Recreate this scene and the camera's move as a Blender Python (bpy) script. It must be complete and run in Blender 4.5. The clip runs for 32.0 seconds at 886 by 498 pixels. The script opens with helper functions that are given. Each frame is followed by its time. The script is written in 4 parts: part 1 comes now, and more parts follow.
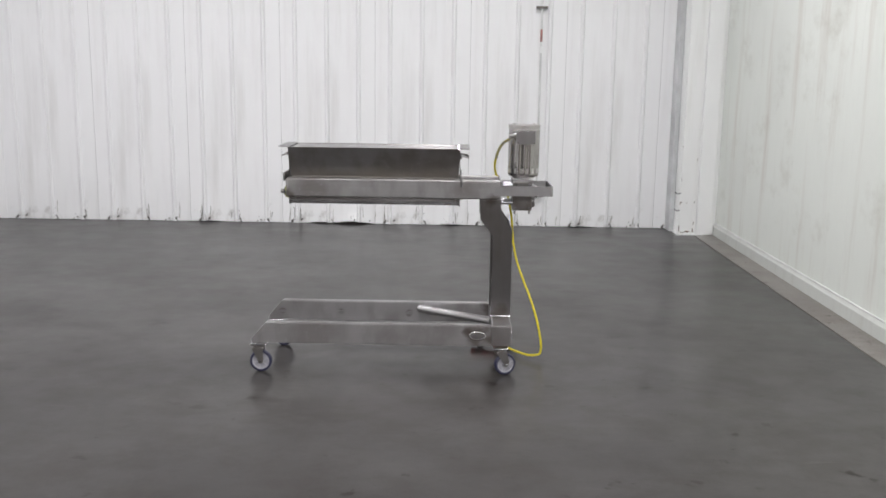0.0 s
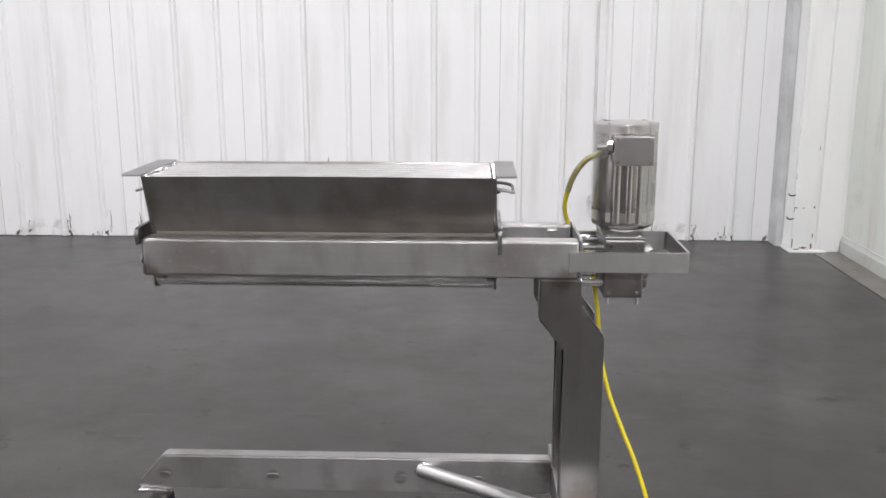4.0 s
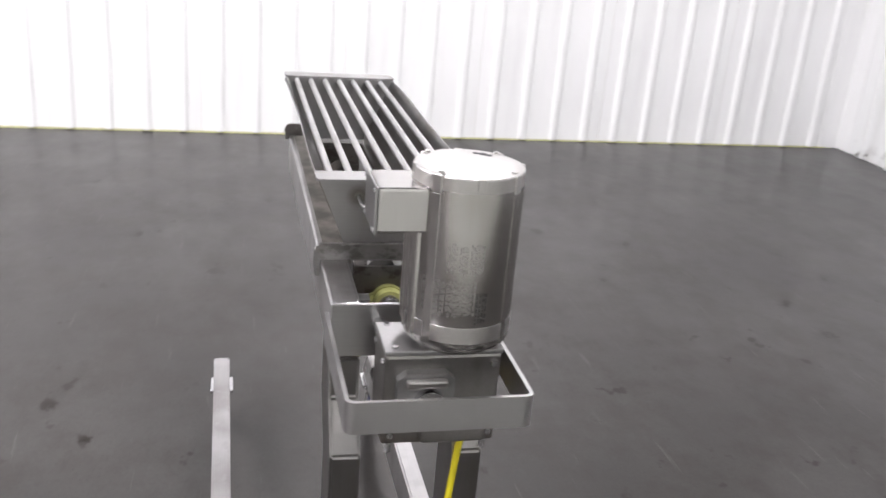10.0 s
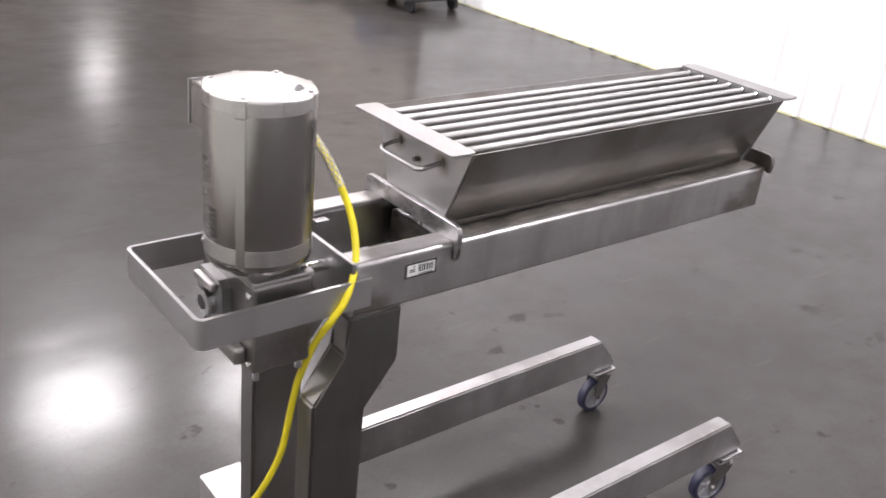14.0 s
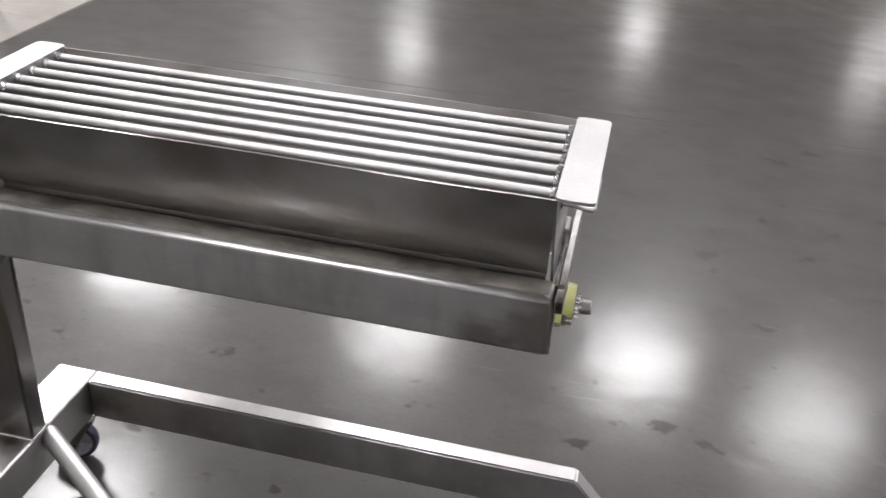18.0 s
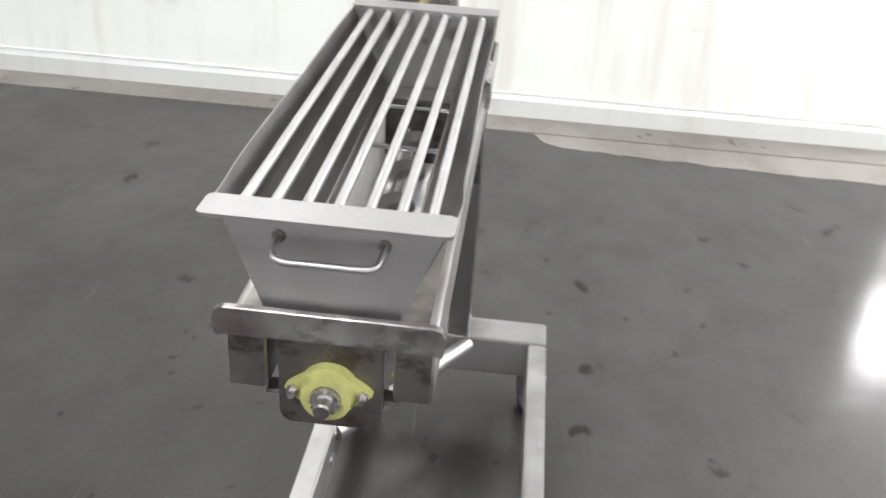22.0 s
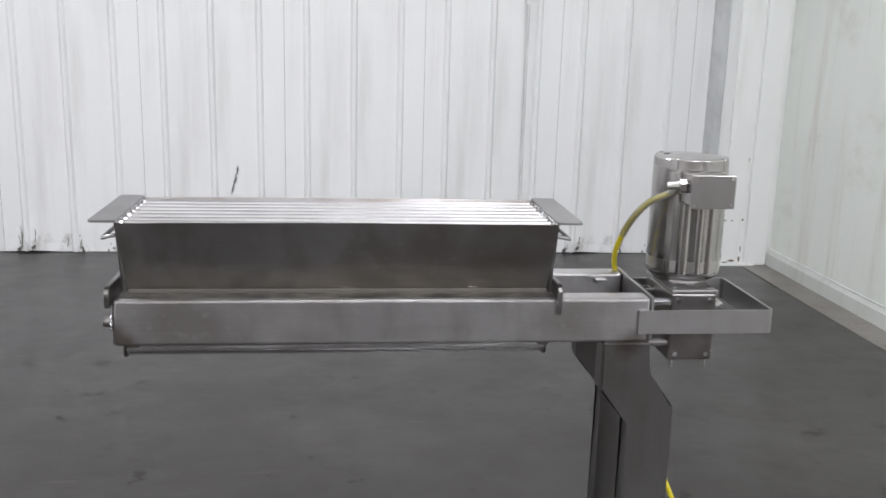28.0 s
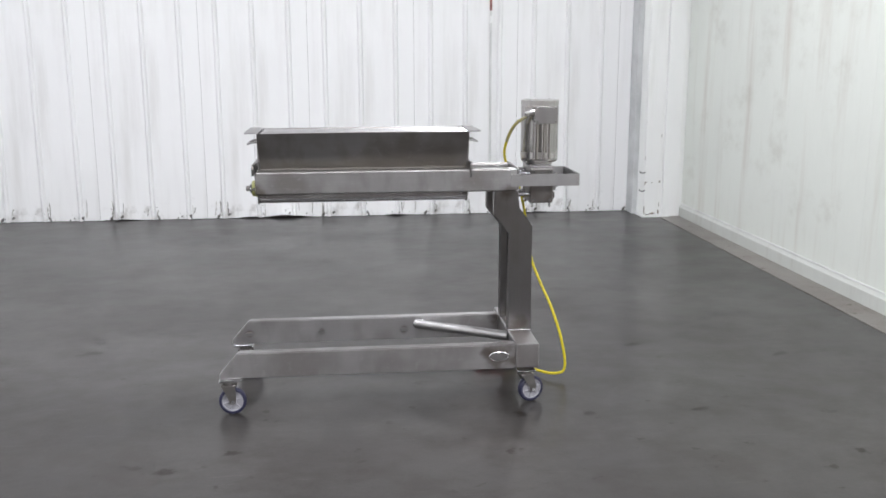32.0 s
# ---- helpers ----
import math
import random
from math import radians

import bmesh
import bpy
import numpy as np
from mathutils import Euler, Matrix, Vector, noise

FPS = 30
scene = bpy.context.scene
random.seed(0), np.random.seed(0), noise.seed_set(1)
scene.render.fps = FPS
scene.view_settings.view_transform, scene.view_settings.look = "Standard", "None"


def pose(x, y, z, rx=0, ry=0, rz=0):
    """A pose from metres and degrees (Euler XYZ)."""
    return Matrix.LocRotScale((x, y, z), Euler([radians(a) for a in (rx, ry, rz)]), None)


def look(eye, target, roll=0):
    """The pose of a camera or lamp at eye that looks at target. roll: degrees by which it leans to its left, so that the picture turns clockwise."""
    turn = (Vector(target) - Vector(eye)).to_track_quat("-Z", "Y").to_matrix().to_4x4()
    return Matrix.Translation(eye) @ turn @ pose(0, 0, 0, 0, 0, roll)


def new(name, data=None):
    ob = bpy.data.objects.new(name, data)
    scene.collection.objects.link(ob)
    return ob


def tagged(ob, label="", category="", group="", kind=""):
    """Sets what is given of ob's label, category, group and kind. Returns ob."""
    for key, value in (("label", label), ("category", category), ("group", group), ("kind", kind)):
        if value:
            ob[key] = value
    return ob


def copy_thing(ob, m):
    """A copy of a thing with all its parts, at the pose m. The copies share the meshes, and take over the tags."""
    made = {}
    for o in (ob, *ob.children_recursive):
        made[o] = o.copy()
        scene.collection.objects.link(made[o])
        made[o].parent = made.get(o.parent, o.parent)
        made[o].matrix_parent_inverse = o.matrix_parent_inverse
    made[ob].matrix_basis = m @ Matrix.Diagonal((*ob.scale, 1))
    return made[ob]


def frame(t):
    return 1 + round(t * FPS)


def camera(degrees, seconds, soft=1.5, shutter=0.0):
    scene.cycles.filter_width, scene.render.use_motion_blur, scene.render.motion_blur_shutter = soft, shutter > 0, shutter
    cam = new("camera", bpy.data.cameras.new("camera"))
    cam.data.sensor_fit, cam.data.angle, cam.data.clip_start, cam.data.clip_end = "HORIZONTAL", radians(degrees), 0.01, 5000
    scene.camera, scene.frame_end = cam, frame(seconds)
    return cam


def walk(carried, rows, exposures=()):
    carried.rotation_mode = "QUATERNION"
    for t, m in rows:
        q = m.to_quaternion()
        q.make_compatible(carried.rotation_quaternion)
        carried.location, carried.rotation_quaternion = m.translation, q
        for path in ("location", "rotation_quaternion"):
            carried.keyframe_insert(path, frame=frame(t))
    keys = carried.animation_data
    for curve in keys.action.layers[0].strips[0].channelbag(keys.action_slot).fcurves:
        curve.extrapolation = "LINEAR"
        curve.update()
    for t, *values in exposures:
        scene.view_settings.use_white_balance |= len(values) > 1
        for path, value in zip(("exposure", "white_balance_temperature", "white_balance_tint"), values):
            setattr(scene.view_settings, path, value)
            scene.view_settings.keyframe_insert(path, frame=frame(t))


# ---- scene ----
cam = camera(50.9, 32.0, soft=1.6, shutter=0.5)
PATH = [
    (0, (0.459, -5.506, 1.719), (0.439, -3.542, 1.344), 0.8),
    (0.5, (0.416, -5.259, 1.667), (0.415, -3.289, 1.324), 0.3),
    (1, (0.419, -4.942, 1.657), (0.486, -2.973, 1.313), 0.6),
    (1.5, (0.424, -4.564, 1.664), (0.411, -2.599, 1.287), 0.3),
    (2, (0.376, -4.156, 1.679), (0.326, -2.203, 1.251), 0.1),
    (2.5, (0.367, -3.746, 1.677), (0.335, -1.797, 1.23), 0.1),
    (3, (0.403, -3.325, 1.665), (0.334, -1.377, 1.22), 0.3),
    (3.5, (0.406, -2.963, 1.656), (0.346, -1.014, 1.211), -0.15),
    (5.5, (0.859, -2.249, 1.718), (0.507, -0.339, 1.238), 1.6),
    (6, (1.12, -2.147, 1.735), (0.539, -0.299, 1.236), 1.7),
    (6.5, (1.379, -2.079, 1.732), (0.566, -0.322, 1.233), 1.4),
    (7, (1.607, -1.965, 1.733), (0.676, -0.279, 1.195), 3.1),
    (7.5, (1.869, -1.73, 1.731), (0.689, -0.211, 1.183), 3.1),
    (8, (2.055, -1.5, 1.733), (0.739, -0.085, 1.216), 3.4),
    (8.5, (2.143, -1.204, 1.733), (0.614, -0.02, 1.221), 3.2),
    (9, (2.227, -0.902, 1.754), (0.595, 0.109, 1.195), 3.6),
    (9.5, (2.294, -0.643, 1.797), (0.551, 0.093, 1.15), 3.5),
    (10, (2.289, -0.334, 1.819), (0.475, 0.119, 1.11), 4.9),
    (10.5, (2.31, -0.047, 1.836), (0.477, 0.139, 1.058), 4.8),
    (11, (2.27, 0.214, 1.859), (0.438, 0.115, 1.062), 4.7),
    (11.5, (2.17, 0.497, 1.85), (0.367, 0.06, 1.103), 4.1),
    (12, (2.157, 0.686, 1.852), (0.42, 0.018, 1.12), 5.5),
    (12.5, (1.988, 0.882, 1.849), (0.418, -0.084, 1.072), 4.9),
    (13, (1.904, 1.039, 1.852), (0.518, -0.154, 1.043), 5.5),
    (13.5, (1.77, 1.232, 1.848), (0.482, -0.047, 1.008), 6.1),
    (15.5, (0.763, 1.533, 1.882), (0.18, -0.163, 0.996), 5.4),
    (16, (0.477, 1.58, 1.9), (0.089, -0.157, 0.986), 5),
    (16.5, (0.22, 1.542, 1.889), (-0.007, -0.201, 0.936), 4.2),
    (17, (-0.088, 1.512, 1.899), (-0.148, -0.227, 0.913), 4.6),
    (17.5, (-0.259, 1.493, 1.887), (-0.261, -0.25, 0.906), 5.7),
    (18, (-0.568, 1.37, 1.892), (-0.237, -0.323, 0.88), 3.9),
    (18.5, (-0.785, 1.301, 1.865), (-0.184, -0.332, 0.878), 2.9),
    (19, (-1, 1.19, 1.893), (-0.155, -0.29, 0.845), 1.4),
    (19.5, (-1.187, 0.987, 1.872), (-0.073, -0.308, 0.813), 1.6),
    (20, (-1.38, 0.805, 1.87), (-0.047, -0.246, 0.813), 1.1),
    (20.5, (-1.493, 0.594, 1.873), (0.005, -0.229, 0.823), 0.8),
    (21, (-1.596, 0.31, 1.84), (0.054, -0.187, 0.825), 0.7),
    (21.5, (-1.612, 0.03, 1.831), (0.094, -0.145, 0.825), 1.8),
    (22, (-1.549, -0.223, 1.824), (0.195, -0.096, 0.855), 3.8),
    (22.5, (-1.491, -0.412, 1.817), (0.207, 0.065, 0.874), 2.8),
    (23, (-1.435, -0.641, 1.782), (0.176, 0.123, 0.876), 4.1),
    (23.5, (-1.312, -0.88, 1.745), (0.183, 0.22, 1.001), 4.4),
    (24, (-1.183, -1.084, 1.724), (0.138, 0.261, 1.056), 5.2),
    (24.5, (-0.96, -1.268, 1.705), (0.147, 0.259, 1.039), 5.4),
    (25, (-0.769, -1.432, 1.697), (0.129, 0.238, 1.062), 5.5),
    (25.5, (-0.579, -1.554, 1.699), (0.179, 0.203, 1.116), 5.6),
    (27.5, (0.004, -1.983, 1.694), (0.308, -0.066, 1.211), 2.1),
    (28, (-0.003, -2.206, 1.701), (0.215, -0.27, 1.249), 1.6),
    (28.5, (-0.01, -2.478, 1.688), (0.243, -0.543, 1.253), 0.6),
    (29, (-0.003, -2.753, 1.689), (0.228, -0.81, 1.276), 1.9),
    (29.5, (-0.051, -3.021, 1.669), (0.192, -1.069, 1.305), 1.5),
    (30, (-0.031, -3.347, 1.667), (0.223, -1.401, 1.284), 1.8),
    (30.5, (-0.062, -3.643, 1.666), (0.167, -1.699, 1.254), 2.1),
    (31, (-0.093, -3.943, 1.652), (0.13, -2.002, 1.221), 0.4),
    (31.5, (-0.078, -4.26, 1.642), (0.11, -2.318, 1.203), -0.5),
    (32, (-0.098, -4.526, 1.647), (0.11, -2.58, 1.233), -0.1),
]
EXPOSURES = [(0, -0.54, 6480, 10), (1, -0.6, 6450, 9), (2, -0.44, 6450, 10), (3, -0.28, 6480, 10.5), (3.5, -0.30, 6500, 11), (6, -0.46, 6450, 9), (7, -0.28, 6450, 9), (8, -0.20, 6450, 9), (9, -0.33, 6450, 10), (10.5, 0.04, 6500, 13), (12, -0.02, 6530, 14),
             (13, 0.16, 6550, 15), (17, -0.22, 6560, 11.5), (18, -0.18, 6550, 11.5), (19, -0.04, 6500, 11), (20, 0.02, 6530, 13), (21, -0.06, 6450, 12), (22, 0.24, 6460, 9.5), (23, 0.15, 6450, 12),
             (25, -0.12, 6400, 9), (28, -0.5, 6320, 9), (30, -0.50, 6300, 8), (31, -0.35, 6300, 8.5), (32, -0.32, 6300, 9)]
walk(cam, [(t, look(eye, target, roll)) for t, eye, target, roll in PATH], EXPOSURES)

# ---------------------------------------------------------------- light
world = bpy.data.worlds.new("world")
scene.world = world
world.use_nodes = True
world.node_tree.nodes["Background"].inputs[0].default_value = (0.75, 0.8, 0.9, 1)
world.node_tree.nodes["Background"].inputs[1].default_value = 0.05

LAMP_Z = 5.1
# lamp places over the bay and further back in the hall: x, y, watts, width
LAMPS = [(-2.9, 1.2, 190, 0.9), (1.3, 1.2, 190, 0.9), (-2.9, -3.6, 155, 1.3), (4.0, -4.4, 260, 1.3), (0.4, -3.4, 132, 1.3),
         (-3.2, -7.7, 170, 1.3), (-1.2, -8.4, 275, 1.3), (1.8, -8.2, 275, 1.3), (5.6, -8.6, 330, 1.4), (10.2, -8.2, 700, 1.6),
         (9.8, -5.4, 440, 1.4), (5.0, -13.2, 270, 1.1), (-0.6, -22.2, 130, 1.0), (-6.1, -21.6, 110, 1.0), (4.6, -19.2, 130, 1.0), (12.0, -12.2, 430, 1.1)]
for lx, ly, watts, wide in LAMPS:
    lamp = bpy.data.lights.new("high_bay_light", "AREA")
    lamp.shape, lamp.size, lamp.energy, lamp.color = "DISK", wide, watts, (1.0, 0.990, 1.0)
    new("high_bay_light", lamp).matrix_world = pose(lx, ly, LAMP_Z - 0.02)


# ---------------------------------------------------------------- materials
def material(name):
    m = bpy.data.materials.new(name)
    m.use_nodes = True
    t = m.node_tree
    return m, t.nodes, t.links, t.nodes["Principled BSDF"]


def coords(n, l, scale, kind="Object"):
    c, v = n.new("ShaderNodeTexCoord"), n.new("ShaderNodeMapping")
    l.new(c.outputs[kind], v.inputs[0])
    v.inputs["Scale"].default_value = scale
    return v.outputs[0]


def clouds(n, l, vec, scale, detail=4.0, rough=0.55):
    x = n.new("ShaderNodeTexNoise")
    l.new(vec, x.inputs["Vector"])
    x.inputs["Scale"].default_value, x.inputs["Detail"].default_value, x.inputs["Roughness"].default_value = scale, detail, rough
    return x.outputs["Fac"]


def ramp(n, l, fac, lo, hi, a=(0, 0, 0), b=(1, 1, 1)):
    r = n.new("ShaderNodeValToRGB")
    l.new(fac, r.inputs[0])
    r.color_ramp.interpolation = "EASE"
    e = r.color_ramp.elements
    e[0].position, e[1].position = lo, hi
    e[0].color, e[1].color = (*a, 1), (*b, 1)
    return r.outputs[0]


def mix(n, l, fac, a, b, blend="MIX"):
    x = n.new("ShaderNodeMix")
    x.data_type, x.blend_type = "RGBA", blend
    for s, v in ((0, fac), (6, a), (7, b)):
        if isinstance(v, (int, float)):
            x.inputs[s].default_value = v
        elif isinstance(v, tuple):
            x.inputs[s].default_value = (*v, 1)
        else:
            l.new(v, x.inputs[s])
    return x.outputs[2]


def bump(n, l, p, height, strength, distance=0.01):
    b = n.new("ShaderNodeBump")
    b.inputs["Strength"].default_value, b.inputs["Distance"].default_value = strength, distance
    l.new(height, b.inputs["Height"])
    l.new(b.outputs[0], p.inputs["Normal"])


def steel(name, grain, base=(0.408, 0.40, 0.402), dark=(0.257, 0.24, 0.236), rough=(0.28, 0.41), stain=0.5, burns=(), band=None):
    """Brushed stainless steel; grain: the scale of the brush marks along x, y, z; burns: (x, y, z, reach) of brown weld
    heat marks; band: heights between which a tan reflection is painted into the colour.
    """
    m, n, l, p = material(name)
    fine = clouds(n, l, coords(n, l, grain), 1.0, 3.0)
    big = clouds(n, l, coords(n, l, (4, 4, 4)), 1.0, 2.0, 0.5)
    tone = mix(n, l, ramp(n, l, big, 0.40, 0.70), base, mix(n, l, stain, base, dark))
    wiped = clouds(n, l, coords(n, l, (13, 13, 4)), 1.0, 3.0, 0.55)
    tone = mix(n, l, ramp(n, l, wiped, 0.45, 0.72, (0, 0, 0), (0.45 * stain,) * 3), tone, dark)
    worn = clouds(n, l, coords(n, l, (34, 34, 34)), 1.0, 4.0, 0.55)                       # water spots and rubbed patches
    tone = mix(n, l, ramp(n, l, worn, 0.52, 0.80, (0, 0, 0), (0.35 * stain,) * 3), tone, tuple(min(1.0, v * 1.25) for v in base))
    if stain >= 1.0:                           # dark blotches and scrapes on much handled ends
        blot = clouds(n, l, coords(n, l, (26, 20, 34)), 1.0, 5.0, 0.68)
        tone = mix(n, l, ramp(n, l, blot, 0.48, 0.64, (0, 0, 0), (0.6, 0.6, 0.6)), tone, tuple(v * 0.6 for v in dark))
    rag = clouds(n, l, coords(n, l, (17, 17, 24)), 1.0, 2.0, 0.5)
    for bx, by, bz, reach in burns:
        d = n.new("ShaderNodeVectorMath")
        d.operation = "DISTANCE"
        l.new(n.new("ShaderNodeTexCoord").outputs["Object"], d.inputs[0])
        d.inputs[1].default_value = (bx, by, bz)
        e = n.new("ShaderNodeMath")
        e.operation, e.inputs[1].default_value = "MULTIPLY_ADD", reach * 1.3
        l.new(rag, e.inputs[0])
        l.new(d.outputs["Value"], e.inputs[2])
        tone = mix(n, l, ramp(n, l, e.outputs[0], reach * 1.0, reach * 2.1, (0.7, 0.7, 0.7), (0, 0, 0)), tone, (0.115, 0.090, 0.074))
    # paints the tan reflection low on the hopper sides into the base colour
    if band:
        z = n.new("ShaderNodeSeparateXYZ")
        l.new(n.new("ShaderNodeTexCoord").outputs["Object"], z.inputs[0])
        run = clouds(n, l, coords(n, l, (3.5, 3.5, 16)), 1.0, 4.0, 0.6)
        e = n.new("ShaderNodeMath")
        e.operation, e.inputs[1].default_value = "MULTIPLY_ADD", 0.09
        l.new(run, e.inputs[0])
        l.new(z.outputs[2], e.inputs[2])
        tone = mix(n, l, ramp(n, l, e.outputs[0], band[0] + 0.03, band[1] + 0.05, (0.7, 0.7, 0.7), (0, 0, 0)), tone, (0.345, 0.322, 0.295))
    l.new(mix(n, l, 0.10, tone, fine, "OVERLAY"), p.inputs["Base Color"])
    p.inputs["Metallic"].default_value = 1.0
    r = n.new("ShaderNodeMapRange")
    l.new(mix(n, l, 0.45, big, worn), r.inputs[0])
    r.inputs[1].default_value, r.inputs[2].default_value, r.inputs[3].default_value, r.inputs[4].default_value = 0.3, 0.7, *rough
    l.new(r.outputs[0], p.inputs["Roughness"])
    if min(grain) < 20:                       # brush marks run along one axis and spread the gloss across it
        axis = [0.03, 0.05, 0.04]
        axis[list(grain).index(min(grain))] = 1.0
        way = n.new("ShaderNodeCombineXYZ")
        way.inputs[0].default_value, way.inputs[1].default_value, way.inputs[2].default_value = axis
        l.new(way.outputs[0], p.inputs["Tangent"])
        p.inputs["Anisotropic"].default_value, p.inputs["Anisotropic Rotation"].default_value = 0.7, 0.25
    return m


RISE = 0.025                                  # the cart frame is drawn from a line this far over the floor


def raised(marks):
    return [(x, y, z + RISE, reach) for x, y, z, reach in marks]


def plain(name, colour, rough, metal=0.0, vary=0.12, scale=30.0, relief=0.0, emit=0.0):
    m, n, l, p = material(name)
    c = clouds(n, l, coords(n, l, (1, 1, 1)), scale, 4.0)
    lo = tuple(v * (1 - vary) for v in colour)
    hi = tuple(min(1.0, v * (1 + vary)) for v in colour)
    l.new(ramp(n, l, c, 0.3, 0.7, lo, hi), p.inputs["Base Color"])
    p.inputs["Roughness"].default_value, p.inputs["Metallic"].default_value = rough, metal
    if relief:
        bump(n, l, p, c, relief, 0.003)
    if emit:
        p.inputs["Emission Color"].default_value = (1, 0.97, 0.93, 1)
        p.inputs["Emission Strength"].default_value = emit
    return m


STEEL_X = steel("steel_brushed_along", (9, 800, 800))
STEEL_BEAM = steel("steel_beam_tube", (7, 500, 500), (0.43, 0.42, 0.424), (0.235, 0.218, 0.212), (0.28, 0.41), 0.9,
                   raised([(-0.51, -0.147, 0.97, 0.045), (-0.515, 0.147, 1.01, 0.085), (-0.40, 0.147, 0.985, 0.036), (0.70, -0.147, 0.95, 0.05), (0.70, 0.147, 0.96, 0.05)]))
STEEL_RAIL = steel("steel_rail_tube", (7, 500, 500), (0.47, 0.46, 0.465), (0.28, 0.262, 0.256), (0.28, 0.40), 0.8,
                   raised([(0.612, -0.376, 0.214, 0.06), (0.555, -0.376, 0.235, 0.03), (-0.60, 0.148, 0.205, 0.02), (-0.232, 0.148, 0.205, 0.016), (0.196, 0.148, 0.205, 0.02), (0.69, -0.35, 0.2, 0.045), (0.69, 0.17, 0.24, 0.05)]))
STEEL_CROSS = steel("steel_cross_tube", (500, 7, 500), (0.475, 0.465, 0.468), (0.327, 0.300, 0.291), (0.29, 0.42), 0.6, raised([(0.75, -0.12, 0.27, 0.07), (0.75, 0.12, 0.27, 0.07)]))
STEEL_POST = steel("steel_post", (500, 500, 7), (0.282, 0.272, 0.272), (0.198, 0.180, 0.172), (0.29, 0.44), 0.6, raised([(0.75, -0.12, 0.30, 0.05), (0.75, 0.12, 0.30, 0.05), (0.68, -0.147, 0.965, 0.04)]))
STEEL_END = steel("steel_stained_end", (60, 60, 60), (0.25, 0.238, 0.232), (0.10, 0.078, 0.064), (0.32, 0.5), 1.0)
STEEL_Y = steel("steel_brushed_across", (800, 9, 800))
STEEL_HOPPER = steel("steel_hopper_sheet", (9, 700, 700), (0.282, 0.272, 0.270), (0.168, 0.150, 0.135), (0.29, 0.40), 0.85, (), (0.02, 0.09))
STEEL_MOTOR = steel("steel_motor_shell", (400, 400, 8), (0.46, 0.445, 0.437), (0.33, 0.31, 0.295), (0.19, 0.265), 0.7)
STEEL_CAP = steel("steel_motor_cap", (150, 150, 150), (0.49, 0.475, 0.468), (0.38, 0.362, 0.352), (0.28, 0.37), 0.6)
STEEL_BRIGHT = steel("steel_polished", (300, 300, 300), (0.634, 0.630, 0.645), (0.495, 0.490, 0.499), (0.14, 0.25), 0.4)
STEEL_ROD = steel("steel_round_bar", (25, 120, 120), (0.45, 0.442, 0.446), (0.33, 0.318, 0.315), (0.42, 0.52), 0.7)
STEEL_BAR = steel("steel_stained_bar", (60, 9, 60), (0.36, 0.353, 0.355), (0.15, 0.138, 0.130), (0.29, 0.45), 1.0, [(-0.52, 0.14, 0.02, 0.03)])
STEEL_SHEET = steel("steel_end_sheet", (800, 9, 800), (0.346, 0.340, 0.343), (0.252, 0.240, 0.237), (0.29, 0.42), 0.5,
                    [(0.497, y, 0.149, 0.021) for y in (-0.0705, 0.0705)] + [(0.497, -0.004, 0.132, 0.009)])
STEEL_TROUGH = steel("steel_trough_liner", (6, 200, 200), (0.673, 0.670, 0.686), (0.455, 0.440, 0.437), (0.12, 0.24), 0.7)
STEEL_FLANGE = steel("steel_flange_plate", (150, 150, 150), (0.346, 0.340, 0.343), (0.267, 0.255, 0.250), (0.4, 0.5), 0.6)
STEEL_DULL = steel("steel_stained", (200, 200, 200), (0.267, 0.255, 0.250), (0.129, 0.110, 0.099), (0.34, 0.52), 0.9)
BEARING = plain("bearing_plastic", (0.33, 0.33, 0.12), 0.45, vary=0.1)
RUBBER = plain("wheel_tyre", (0.022, 0.022, 0.052), 0.5)
HUB = plain("wheel_hub", (0.30, 0.295, 0.32), 0.45)
DULL_BROWN = plain("dull_brown", (0.185, 0.172, 0.158), 0.5, 0.7, 0.45, 14)
TROUGH_GLINT = plain("trough_glint_white", (0.82, 0.82, 0.81), 0.4, vary=0.08)
CABLE = plain("cable_jacket", (0.62, 0.52, 0.015), 0.42, vary=0.06)
MESH_GRIP = plain("cable_grip_mesh", (0.36, 0.355, 0.32), 0.38, 0.8, 0.2, 200)
PLUG_RED = plain("plug_red", (0.38, 0.013, 0.022), 0.38)
PLUG_RING = plain("plug_ring_grey", (0.13, 0.13, 0.14), 0.45)
PLUG_GREY = plain("plug_grey", (0.05, 0.05, 0.052), 0.5)
BLACK = plain("black_paint", (0.016, 0.016, 0.018), 0.5)
LABEL_WHITE = plain("label_white", (0.62, 0.62, 0.62), 0.45, vary=0.04)
LABEL_PRINT = plain("label_print", (0.03, 0.03, 0.03), 0.5)
ETCH = plain("etched_print", (0.34, 0.33, 0.32), 0.38, 0.9)
TIMBER = plain("dolly_deck", (0.22, 0.185, 0.15), 0.7, vary=0.3, scale=9)
BLUE = plain("blue_plastic", (0.02, 0.05, 0.16), 0.4)
GREEN_GREY = plain("grey_green_paint", (0.32, 0.36, 0.31), 0.45)
RED_PAINT = plain("red_paint", (0.34, 0.15, 0.13), 0.5, vary=0.4)
LENS = plain("lamp_lens", (0.9, 0.9, 0.9), 0.4, emit=14.0)
# tones of the unseen ceiling and hall walls, set for what floor and steel reflect
CEILING = plain("ceiling_reflection_grey", (0.22, 0.22, 0.225), 0.7, scale=2)
FAR_WALL = plain("hall_reflection_brown", (0.46, 0.41, 0.36), 0.6, scale=1.5)


